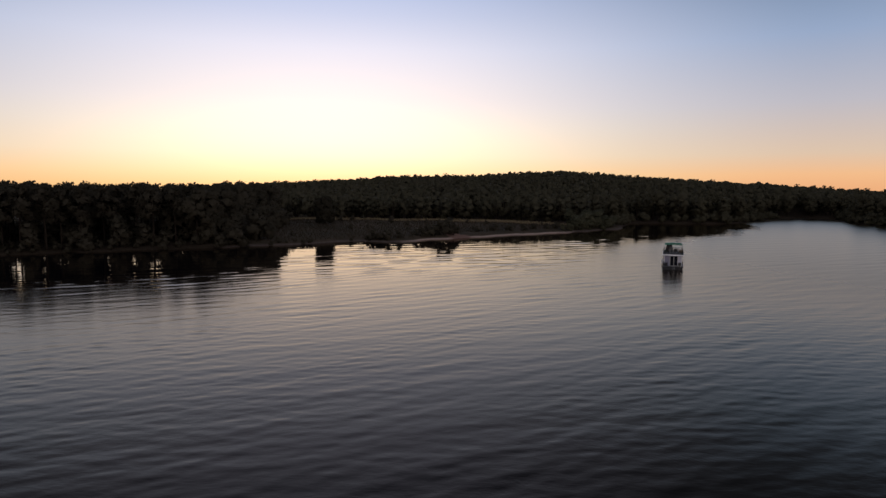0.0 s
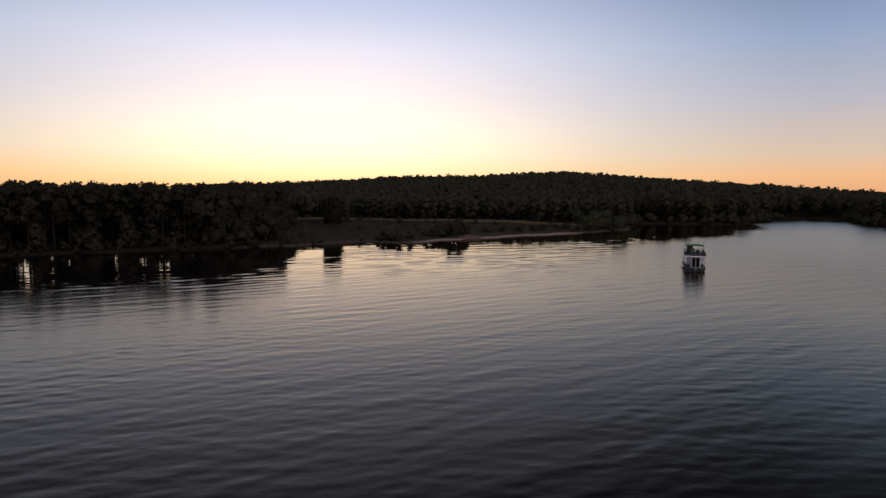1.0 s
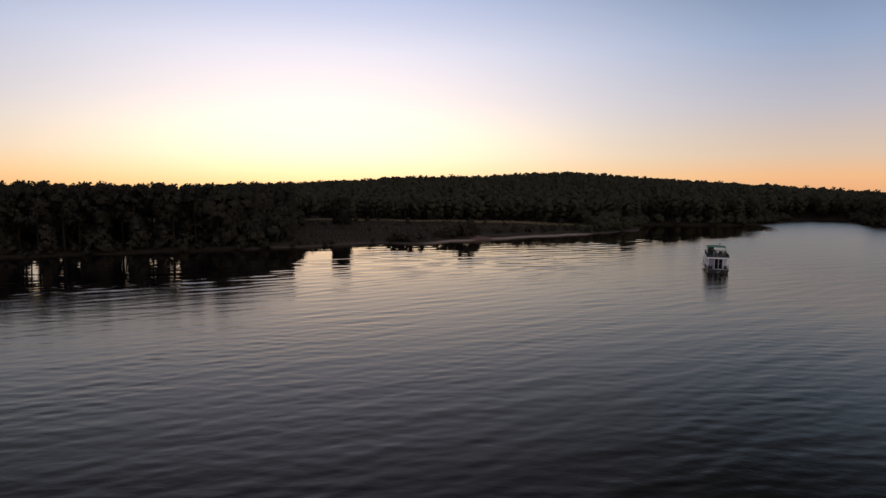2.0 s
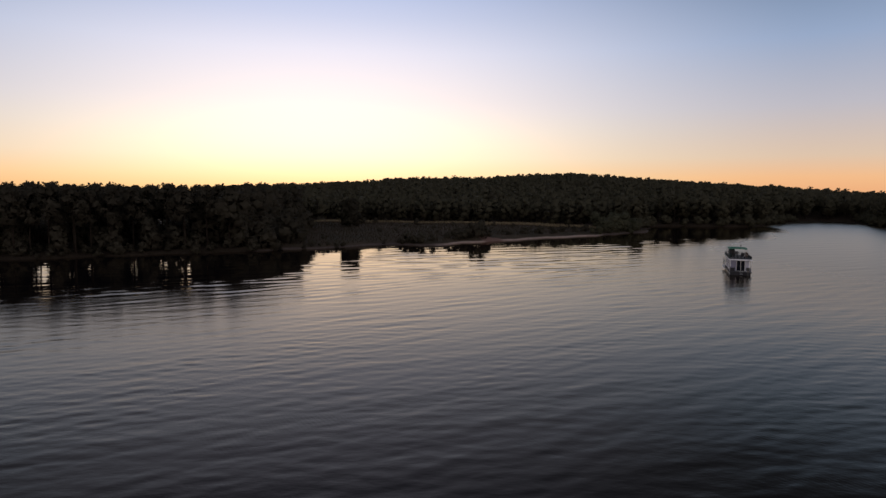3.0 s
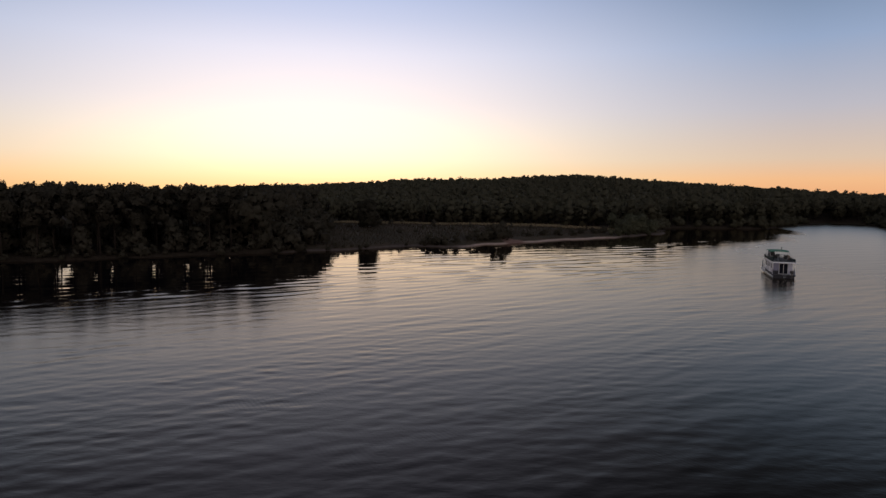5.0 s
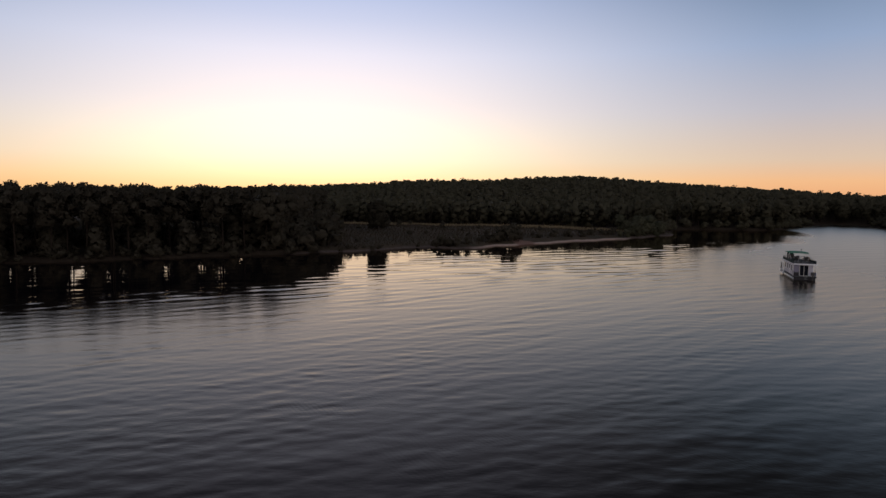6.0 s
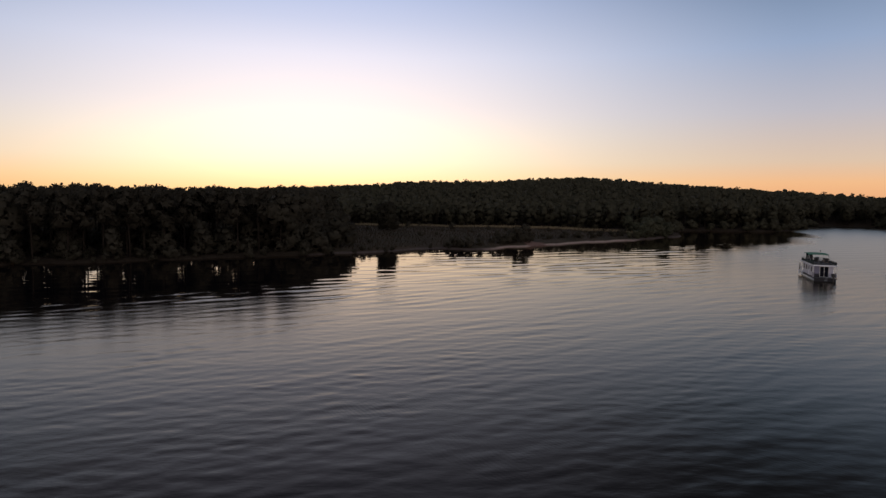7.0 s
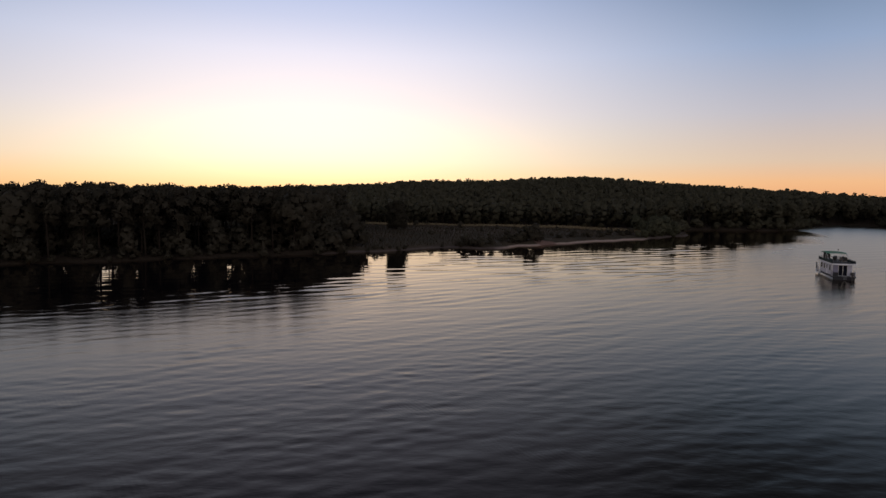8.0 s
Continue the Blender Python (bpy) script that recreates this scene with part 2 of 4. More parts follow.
def water_material():
    """Dark lake water. The waves are in its mesh; this adds the ripples on their backs, which come in gusts, and a blur for those too small to tell apart."""
    m, t, b = nodes_of("lake_water")
    t.nodes.remove(b)
    depth = add(t, "ShaderNodeBsdfDiffuse", Color=(0.0042, 0.0039, 0.0052, 1))
    # Warm tint put into the reflection itself, standing in for warmer mirrored light.
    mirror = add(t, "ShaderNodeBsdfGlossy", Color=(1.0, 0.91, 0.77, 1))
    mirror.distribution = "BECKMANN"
    gloss = add(t, "ShaderNodeFresnel", IOR=1.333)
    b = t.nodes.new("ShaderNodeMixShader")
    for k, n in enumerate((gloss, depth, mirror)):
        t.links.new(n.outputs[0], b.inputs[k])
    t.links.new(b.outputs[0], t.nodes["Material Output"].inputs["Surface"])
    geo = t.nodes.new("ShaderNodeNewGeometry")

    def attribute(name):
        n = t.nodes.new("ShaderNodeAttribute")
        n.attribute_name = name
        return n.outputs["Fac"]

    def times(one, two):
        n = t.nodes.new("ShaderNodeMath")
        n.operation = "MULTIPLY"
        for k, v in enumerate((one, two)):
            if isinstance(v, float):
                n.inputs[k].default_value = v
            else:
                t.links.new(v, n.inputs[k])
        return n.outputs[0]

    def along(turn, stretch):
        mp = t.nodes.new("ShaderNodeMapping")
        mp.inputs["Rotation"].default_value = (0, 0, radians(turn))
        mp.inputs["Scale"].default_value = (stretch, 1.0, 1.0)
        t.links.new(geo.outputs["Position"], mp.inputs["Vector"])
        return mp.outputs[0]

    def layer(scale, turn, stretch, detail, warp=0.0):
        n = add(t, "ShaderNodeTexNoise", Scale=scale, Detail=detail, Roughness=0.5, Distortion=warp)
        t.links.new(along(turn, stretch), n.inputs["Vector"])
        return n.outputs[0]

    def rollers(period, turn, warp):
        """Parallel ripples with wandering crests."""
        n = t.nodes.new("ShaderNodeTexWave")
        n.wave_type, n.bands_direction, n.wave_profile = "BANDS", "Y", "SIN"
        for key, v in (("Scale", math.pi / 10 / period), ("Distortion", warp), ("Detail", 2.0), ("Detail Scale", 0.5 * period), ("Detail Roughness", 0.5)):
            n.inputs[key].default_value = v
        t.links.new(along(turn, 1.0), n.inputs["Vector"])
        return n.outputs[0]

    gusts = t.nodes.new("ShaderNodeMapRange")
    gusts.inputs["From Min"].default_value, gusts.inputs["From Max"].default_value = 0.53, 0.72
    t.links.new(layer(0.22, 30, 0.45, 3.0), gusts.inputs["Value"])
    total = None
    for n in (times(layer(2.8, -24, 0.5, 2.0, 0.5), 0.0054), times(layer(6.0, 30, 0.5, 2.0, 0.3), 0.0026), times(times(rollers(0.24, 58, 14.0), gusts.outputs[0]), 0.0017)):
        if total is None:
            total = n
        else:
            k = t.nodes.new("ShaderNodeMath")
            t.links.new(total, k.inputs[0])
            t.links.new(n, k.inputs[1])
            total = k.outputs[0]
    k = add(t, "ShaderNodeBump", Strength=1.0, Distance=1.0)
    t.links.new(times(total, attribute("wind")), k.inputs["Height"])
    for n in (depth, mirror, gloss):
        t.links.new(k.outputs[0], n.inputs["Normal"])
    t.links.new(attribute("blur"), mirror.inputs["Roughness"])
    return m


BANK = ground_material()
WATER = water_material()


# ---------------------------------------------------------------- the plan of the land
SHORE = [
    (-61, 120.5), (-48, 126.5), (-37, 134), (-29, 139.5), (-23, 145), (-18.5, 149.5), (-15.5, 147), (-12, 144.5), (-8, 147), (-4, 152), (3, 158), (11, 164.5),
    (20, 172), (30, 179.5), (37, 184), (46, 193), (53, 199.5), (60, 206), (66, 222), (74, 243), (84, 249), (98, 246), (114, 246), (131, 262), (148, 283), (164, 299), (183, 310), (190, 296),
    (178, 268), (170, 243), (168, 226), (190, 182), (240, 140), (330, 60),
    (420, -350), (200, -600), (-200, -600), (-420, -400), (-400, -60), (-260, 30), (-170, 68), (-120, 92), (-92, 105), (-76, 111.5),
]


def inland(x, y):
    """Distance to the waterline, positive on land, for arrays of places."""
    x, y = np.asarray(x, float), np.asarray(y, float)
    best, inside = np.full(x.shape, 1e9), np.zeros(x.shape, bool)
    for (ax, ay), (bx, by) in zip(SHORE, SHORE[1:] + SHORE[:1]):
        ex, ey = bx - ax, by - ay
        u = np.clip(((x - ax) * ex + (y - ay) * ey) / (ex * ex + ey * ey), 0, 1)
        best = np.minimum(best, np.hypot(x - ax - u * ex, y - ay - u * ey))
        cross = (ay > y) != (by > y)
        inside ^= cross & (x < ax + (y - ay) * ex / (ey if ey else 1e-9))
    wobble = 0.7 * np.sin(x * 0.55 + 1.3 * np.sin(y * 0.2)) + 0.5 * np.sin(x * 1.3 + y * 0.9)
    return np.where(inside, -best, best) + wobble


RIDGE_X = [-480, -240, -137, -83, -37, 30, 88, 142, 211, 256, 326, 600]
RIDGE_Z = [3, 3, 7.2, 10.6, 12.0, 13.4, 17.5, 13.2, 9.6, 4.8, 2.0, 2]


def ease(a, b, v):
    u = np.clip((v - a) / (b - a), 0, 1)
    return u * u * (3 - 2 * u)


def land(x, y):
    """Height of the ground."""
    x, y = np.asarray(x, float), np.asarray(y, float)
    s = inland(x, y)
    meadow = 0.9 + 1.5 * ease(-62, -42, x)
    beach = 1.0 * ease(2, 12, x) * (1 - ease(34, 42, x)) + 0.3
    bank = 0.9 * np.exp(-(((x - 6.5) / 4.5) ** 2) - ((y - 160.5) / 4) ** 2) * ease(0.4, 3, s)
    up = bank + 0.45 * np.clip(s / 1.5, 0, 1) + meadow * (1 - np.exp(-np.clip(s - beach, 0, None) / 15))
    hill = np.interp(x, RIDGE_X, RIDGE_Z) * ease(246, 490, y) * (1 - 0.7 * ease(540, 900, y)) * ease(-2, 24, s)
    # behind the meadow the ground falls away a little before the hill
    dip = 2.1 * ease(205, 226, y) * (1 - ease(256, 330, y)) * ease(-62, -46, x) * ease(4, 24, s)
    rough = 0.12 * np.sin(x * 0.31 + y * 0.17) * np.sin(y * 0.23) + 0.5 * np.sin(x * 0.045 + 2) * np.sin(y * 0.06) * ease(200, 300, y)
    return np.where(s > 0, up + hill - dip + rough * np.clip(s / 10, 0, 1), np.maximum(s * 0.3, -2.5))


def sheet(name, xs, ys, zs, material, smooth=True):
    """One sheet over a grid of places."""
    nx, ny = len(xs), len(ys)
    gx, gy = np.meshgrid(xs, ys)
    verts = np.stack([gx.ravel(), gy.ravel(), np.ravel(zs(gx, gy))], 1)
    i = np.arange((nx - 1) * (ny - 1))
    a = i // (nx - 1) * nx + i % (nx - 1)
    me = bpy.data.meshes.new(name)
    me.from_pydata(verts.tolist(), [], np.stack([a, a + 1, a + nx + 1, a + nx], 1).tolist())
    me.polygons.foreach_set("use_smooth", [smooth] * len(me.polygons))
    me.materials.append(material)
    return new(name, me)


def spaced(*runs):
    """Grid lines: runs of (start, end, step)."""
    out = []
    for a, b, d in runs:
        out += list(np.arange(a, b, d))
    return np.array(out + [runs[-1][1]], float)


ground = sheet("ground", spaced((-3500, -500, 300), (-500, -140, 12), (-140, 200, 2.0), (200, 500, 12), (500, 3500, 300)),
               spaced((-3500, -700, 280), (-700, 80, 40), (80, 310, 2.0), (310, 480, 6), (480, 900, 30), (900, 4300, 340)), land, BANK)
tagged(ground, "dry grass and soil lake bank with a tawny sand edge", "ground", kind="structure")


def wave_trains(rng):
    """Waves on the lake: (length, bearing of the crests in degrees, slope, phase, how far they run into the lee)."""
    out = []
    for count, shortest, longest, crest, spread, slope, lee in TRAINS:
        for i in range(count):
            length = shortest * (longest / shortest) ** ((i + rng.uniform(0, 1)) / count)
            out.append((length, crest + rng.normal() * spread, slope * math.sqrt(2 / count) * rng.uniform(0.7, 1.3), rng.uniform(0, 2 * math.pi), lee))
    return out


# number of waves, shortest and longest, bearing of the crests, spread, slope, share that is left in the lee (over 1: an old swell that the wind breaks up)
TRAINS = [(20, 1.6, 3.3, 27, 12, 0.0145, 0.12), (34, 0.7, 1.5, 24, 26, 0.017, 0.05), (22, 0.35, 0.7, 8, 42, 0.0125, 0.05), (22, 2.2, 6.0, 16, 15, 0.0125, 1.5)]


def wind_at(x, y):
    """How much of the wind reaches the water: little under the wooded bank and the meadow, all of it in the open and in the inlet."""
    off = np.maximum(-inland(x, y), 0)
    lee = off * (1.0 - 0.12 * ease(-32, -18, x) + 0.35 * ease(10, 60, x)) + 60 * ease(104, 136, x) + 3 * np.sin(x * 0.13 + 1) * np.sin(y * 0.11)
    return ease(29, 54, lee)


def lake():
    """The lake as one sheet, its waves real, finer meshed where they are near."""
    ys = [-700.0, -400.0, -200.0, -90.0, -40.0, -15.0, 0.0, 8.0, 14.0]
    while ys[-1] < 305:
        ys.append(ys[-1] + max(0.15, 0.0046 * ys[-1]))
    ys = np.array(ys)
    inner = np.linspace(0, 1, 440)
    rows = []
    for y in ys:
        reach = max(y, 14.0)
        left, right = -20 - 0.82 * reach, 10 + 0.78 * reach
        rows.append(np.concatenate([np.linspace(-540, left, 9)[:-1], left + (right - left) * inner, np.linspace(right, 540, 9)[1:]]))
    x = np.array(rows)
    y = np.repeat(ys[:, None], x.shape[1], 1)
    wind = wind_at(x, y)
    step = np.maximum(np.gradient(ys), 0.15)[:, None] * np.ones_like(x)
    lively = 0.85 + 0.2 * np.sin(x * 0.11 + 1.7 * np.sin(y * 0.05)) * np.sin(y * 0.09 + 0.6) + 0.12 * np.sin(x * 0.31 - y * 0.22)
    edge = ease(8, 16, y)
    off = np.maximum(-inland(x, y), 0)
    fresh = 1 + (6 + 9 * ease(20, 42, -x)) * wind * (1 - wind)
    z, lost = np.zeros_like(x), np.zeros_like(x)
    for length, crest, slope, phase, lee in wave_trains(np.random.default_rng(21)):
        k = 2 * math.pi / length
        c, d = -math.sin(radians(crest)), math.cos(radians(crest))
        fine = 1 - ease(0.30, 0.50, step / length)
        power = (lee + (1 - lee) * wind) * lively if lee < 1 else (1 - 0.65 * wind) * (0.35 + 0.65 * ease(6, 20, off)) * (1 - 0.7 * ease(-10, 4, x) * (1 - ease(12, 32, off))) * (1 + 1.4 * ease(-30, -8, x) * ease(88, 108, y))
        if length < 1.6:
            power = power * (0.12 + 0.88 * wind**1.5)
        elif lee < 1:
            power = power * fresh
        if length > 2 and lee < 1:
            power = power * (0.34 + 0.4 * ease(-28, 14, x) + 0.8 * ease(50, 76, y)) * (1 - 0.4 * ease(0, 40, x))
        z += np.sin(k * (c * x + d * y) + phase) * slope / k * power * fine * edge
        lost += 0.5 * (slope * power) ** 2 * (1 - fine**2)
    nx, ny = x.shape[1], len(ys)
    i = np.arange((nx - 1) * (ny - 1))
    a = i // (nx - 1) * nx + i % (nx - 1)
    me = bpy.data.meshes.new("water")
    me.from_pydata(np.stack([x.ravel(), y.ravel(), z.ravel()], 1).tolist(), [], np.stack([a, a + 1, a + nx + 1, a + nx], 1).tolist())
    me.polygons.foreach_set("use_smooth", [True] * len(me.polygons))
    me.materials.append(WATER)
    # waves finer than the mesh blur the mirror instead
    gusty = 0.062 * ease(96, 165, x) * ease(195, 290, y) + 0.058 * ease(5, 70, x) * ease(35, 85, y) * wind
    alpha = np.sqrt(2 * (lost + (0.003 + 0.012 * wind**2) ** 2 + gusty**2))
    for key, values in (("wind", 0.04 + 0.96 * wind ** (2.5 + 2.5 * ease(20, 42, -x)) * lively), ("blur", np.sqrt(alpha))):
        me.attributes.new(key, "FLOAT", "POINT").data.foreach_set("value", values.ravel().astype(np.float32))
    return new("water", me)


water = lake()
tagged(water, "dark rippled lake water reflecting the dusk sky", "water", kind="structure")


# ---------------------------------------------------------------- trees
def sprays(rng, centres, radii, count, size, flat=0.75):
    """Leaf sprays: small crossed four-cornered blades strewn over lumps. Returns corners (n, 4, 3) and the way each one faces."""
    which = rng.choice(len(centres), count, p=radii**2 / (radii**2).sum())
    out = rng.normal(size=(count, 3))
    out /= np.linalg.norm(out, axis=1)[:, None]
    r = radii[which] * rng.uniform(0.84, 1.14, count)
    mid = centres[which] + out * r[:, None] * [1, 1, flat]
    a = np.cross(out + rng.normal(size=(count, 3)) * 0.7, rng.normal(size=(count, 3)))
    a /= np.linalg.norm(a, axis=1)[:, None]
    b = np.cross(out + rng.normal(size=(count, 3)) * 0.8, a)
    b /= np.linalg.norm(b, axis=1)[:, None]
    s = size * rng.uniform(0.6, 1.25, count)[:, None]
    q = rng.uniform(0.45, 0.8, (count, 1))
    heart = centres.mean(0) - [0, 0, 0.2 * np.ptp(centres[:, 2])]
    face = 0.55 * out + (mid - heart) / np.linalg.norm(mid - heart, axis=1)[:, None] + rng.normal(size=(count, 3)) * 0.15
    face /= np.linalg.norm(face, axis=1)[:, None]
    return np.stack([mid - a * s, mid - b * s * q + a * s * 0.2, mid + a * s, mid + b * s * q - a * s * 0.1], 1), face


CORNERS = np.array([(a, b, c) for a in (-1, 1) for b in (-1, 1) for c in (-1, 1)]) / math.sqrt(3)
SIDES = [(0, 1, 3, 2), (4, 6, 7, 5), (0, 4, 5, 1), (2, 3, 7, 6), (0, 2, 6, 4), (1, 5, 7, 3)]


def thickets(rng, centres, radii):
    """The dense twigs and leaves within each lump of a crown, as ragged six-sided masses."""
    out, face = [], []
    middle = centres.mean(0)
    for c, r in zip(centres, radii):
        turn = np.array(Euler(rng.uniform(0, 6.28, 3)).to_matrix())
        at = c + (CORNERS * rng.uniform(0.75, 1.2, (8, 1)) * r) @ turn.T * [1, 1, 0.8]
        for side in SIDES:
            q = at[list(side)]
            n = (q - c) / r + 0.8 * (c - middle) / (np.linalg.norm(c - middle) + 0.01)
            out.append(q)
            face.append(n / np.linalg.norm(n, axis=1)[:, None])
    return np.array(out), np.array(face)


def facing(me, face):
    """Lets leaves take the light as the mass of the crown does."""
    me.polygons.foreach_set("use_smooth", np.ones(len(me.polygons), bool))
    at = me.attributes.new("custom_normal", "FLOAT_VECTOR", "POINT")
    at.data.foreach_set("vector", face.astype(np.float32).ravel())
    me.update()


def tube(points, radii, sides=6):
    """A tapered limb along a line of points: its corners and faces."""
    pts, verts, faces = [Vector(p) for p in points], [], []
    for k, p in enumerate(pts):
        d = (pts[min(k + 1, len(pts) - 1)] - pts[max(k - 1, 0)]).normalized()
        u = d.orthogonal().normalized()
        v = d.cross(u)
        for j in range(sides):
            w = 2 * math.pi * j / sides
            verts.append(tuple(p + radii[k] * (u * math.cos(w) + v * math.sin(w))))
    for k in range(len(pts) - 1):
        for j in range(sides):
            a, b = k * sides + j, k * sides + (j + 1) % sides
            faces.append((a, b, b + sides, a + sides))
    faces.append(tuple(range((len(pts) - 1) * sides, len(pts) * sides)))
    return verts, faces


def joined(tubes):
    verts, faces = [], []
    for v, f in tubes:
        faces += [tuple(i + len(verts) for i in face) for face in f]
        verts += v
    return verts, faces


def shape(seed, kind, height, spread, leaves, size, every=1):
    """Crown lumps and wood of one tree. kind: oak (round, broad), pine (bare bole, ragged top) or bush (leafy from the ground)."""
    rng = np.random.default_rng(seed)
    lean = rng.normal(size=2) * 0.03 * height
    foot = {"oak": 0.25, "pine": 0.46, "bush": 0.08, "round": 0.12}[kind]
    lumps = {"oak": 26, "pine": 20, "bush": 9, "round": 26}[kind]
    centres, radii = [], []
    for i in range(lumps):
        u = (i + rng.uniform(0.2, 0.8)) / lumps
        z = height * (foot + (0.94 - foot) * u)
        wide = {"oak": math.sin(math.pi * (0.18 + 0.74 * u)) ** 0.7, "pine": (1 - u) ** 0.6 * 0.9 + 0.22, "bush": math.sin(math.pi * (0.3 + 0.6 * u)), "round": math.sin(math.pi * (0.22 + 0.66 * u)) ** 0.7}[kind]
        w = i * 2.4 + rng.uniform(0, 0.8) if kind == "round" else rng.uniform(0, 2 * math.pi)
        d = spread * wide * (rng.uniform(0.45, 0.75) if kind == "round" else rng.uniform(0.25, 0.8))
        centres.append((d * math.cos(w) + lean[0] * u, d * math.sin(w) + lean[1] * u, z))
        radii.append(spread * {"oak": 0.37, "pine": 0.33, "bush": 0.5, "round": 0.36}[kind] * rng.uniform(0.75, 1.2))
    centres, radii = np.array(centres), np.array(radii)
    leaf, face = sprays(rng, centres, radii, leaves, size)
    heart, heart_face = thickets(rng, centres[::every], radii[::every] * {"oak": 1.0, "pine": 0.80, "bush": 0.88, "round": 1.0}[kind] * (1 + 0.07 * (every - 1)))
    leaf, face = np.concatenate([leaf, heart]), np.concatenate([np.repeat(face[:, None], 4, 1), heart_face])
    r0 = {"oak": 0.013, "pine": 0.0095, "bush": 0.012, "round": 0.018}[kind] * height + 0.03
    bole = [(lean[0] * u * u, lean[1] * u * u, height * u * 0.9 - (0.35 if u == 0 else 0)) for u in (0, 0.25, 0.5, 0.75, 1)]
    wood = [tube(bole, [r0 * 1.35, r0, r0 * 0.75, r0 * 0.45, r0 * 0.12])]
    for c in centres[:: 1 if kind == "bush" else 2]:
        z = max(0.0, c[2] - np.hypot(c[0], c[1]) * 0.7)
        u = z / (height * 0.9)
        start = (lean[0] * u * u, lean[1] * u * u, z)
        midp = tuple((np.array(start) + c) / 2 + [0, 0, 0.12 * height * 0.3])
        wood.append(tube([start, midp, tuple(c)], [r0 * 0.4, r0 * 0.25, r0 * 0.08], 4))
    return leaf, face, joined(wood)


def leaf_mesh(name, leaf, face, material):
    me = bpy.data.meshes.new(name)
    n = len(leaf)
    me.from_pydata(leaf.reshape(-1, 3).tolist(), [], np.arange(n * 4).reshape(n, 4).tolist())
    facing(me, face.reshape(-1, 3))
    me.materials.append(material)
    return me


def wood_mesh(name, wood, material):
    me = bpy.data.meshes.new(name)
    me.from_pydata(wood[0], [], wood[1])
    me.polygons.foreach_set("use_smooth", [True] * len(me.polygons))
    me.materials.append(material)
    return me


def tree(name, label, category, group, seed, kind, height, spread, leaves, size, material, where):
    """A tree or shrub: an empty at its foot with trunk and crown."""
    leaf, face, wood = shape(seed, kind, height, spread, leaves, size)
    top = new(name)
    top.empty_display_size = 0.5
    tagged(top, label, category, group)
    trunk = new("trunk", wood_mesh("trunk", wood, BARK))
    crown = new("crown", leaf_mesh("crown", leaf, face, material))
    trunk.parent = crown.parent = top
    top.matrix_basis = where
    return top


def foot(x, y, turn=0.0, size=1.0):
    return pose(x, y, float(land(x, y)) - 0.05, 0, 0, turn) @ Matrix.Scale(size, 4)


class Grove:
    """Trees of a few make-ups, each built once and then copied from place to place."""

    def __init__(self, name, label, category, group, kind, sorts, leaves, size, material, seed):
        self.rest = (name, label, category, group)
        self.kind, self.sorts, self.leaves, self.size, self.material, self.seed = kind, sorts, leaves, size, material, seed
        self.first = {}

    def put(self, x, y, rng, scale=1.0, top=None):
        """top: how high over the water the tree ends, in place of a scale."""
        k = int(rng.integers(len(self.sorts)))
        if top is not None:
            scale = (top - float(land(x, y))) / self.sorts[k][0]
        m = foot(x, y, rng.uniform(0, 360), scale)
        if k not in self.first:
            height, spread = self.sorts[k]
            self.first[k] = tree(*self.rest, self.seed + k, self.kind, height, spread, self.leaves, self.size, self.material, Matrix.Identity(4))
            self.first[k].matrix_basis = m
            return self.first[k]
        o = self.first[k]
        t = copy_thing(o, pose(0, 0, 0))
        t.matrix_basis = m
        return t


def strewn(rng, x0, x1, y0, y1, step, keep):
    """Places on a jittered grid for which keep(x, y, inland) holds."""
    gx, gy = np.meshgrid(np.arange(x0, x1, step), np.arange(y0, y1, step))
    x = gx.ravel() + rng.uniform(-0.45, 0.45, gx.size) * step
    y = gy.ravel() + rng.uniform(-0.45, 0.45, gx.size) * step
    ok = keep(x, y, inland(x, y))
    return x[ok], y[ok]


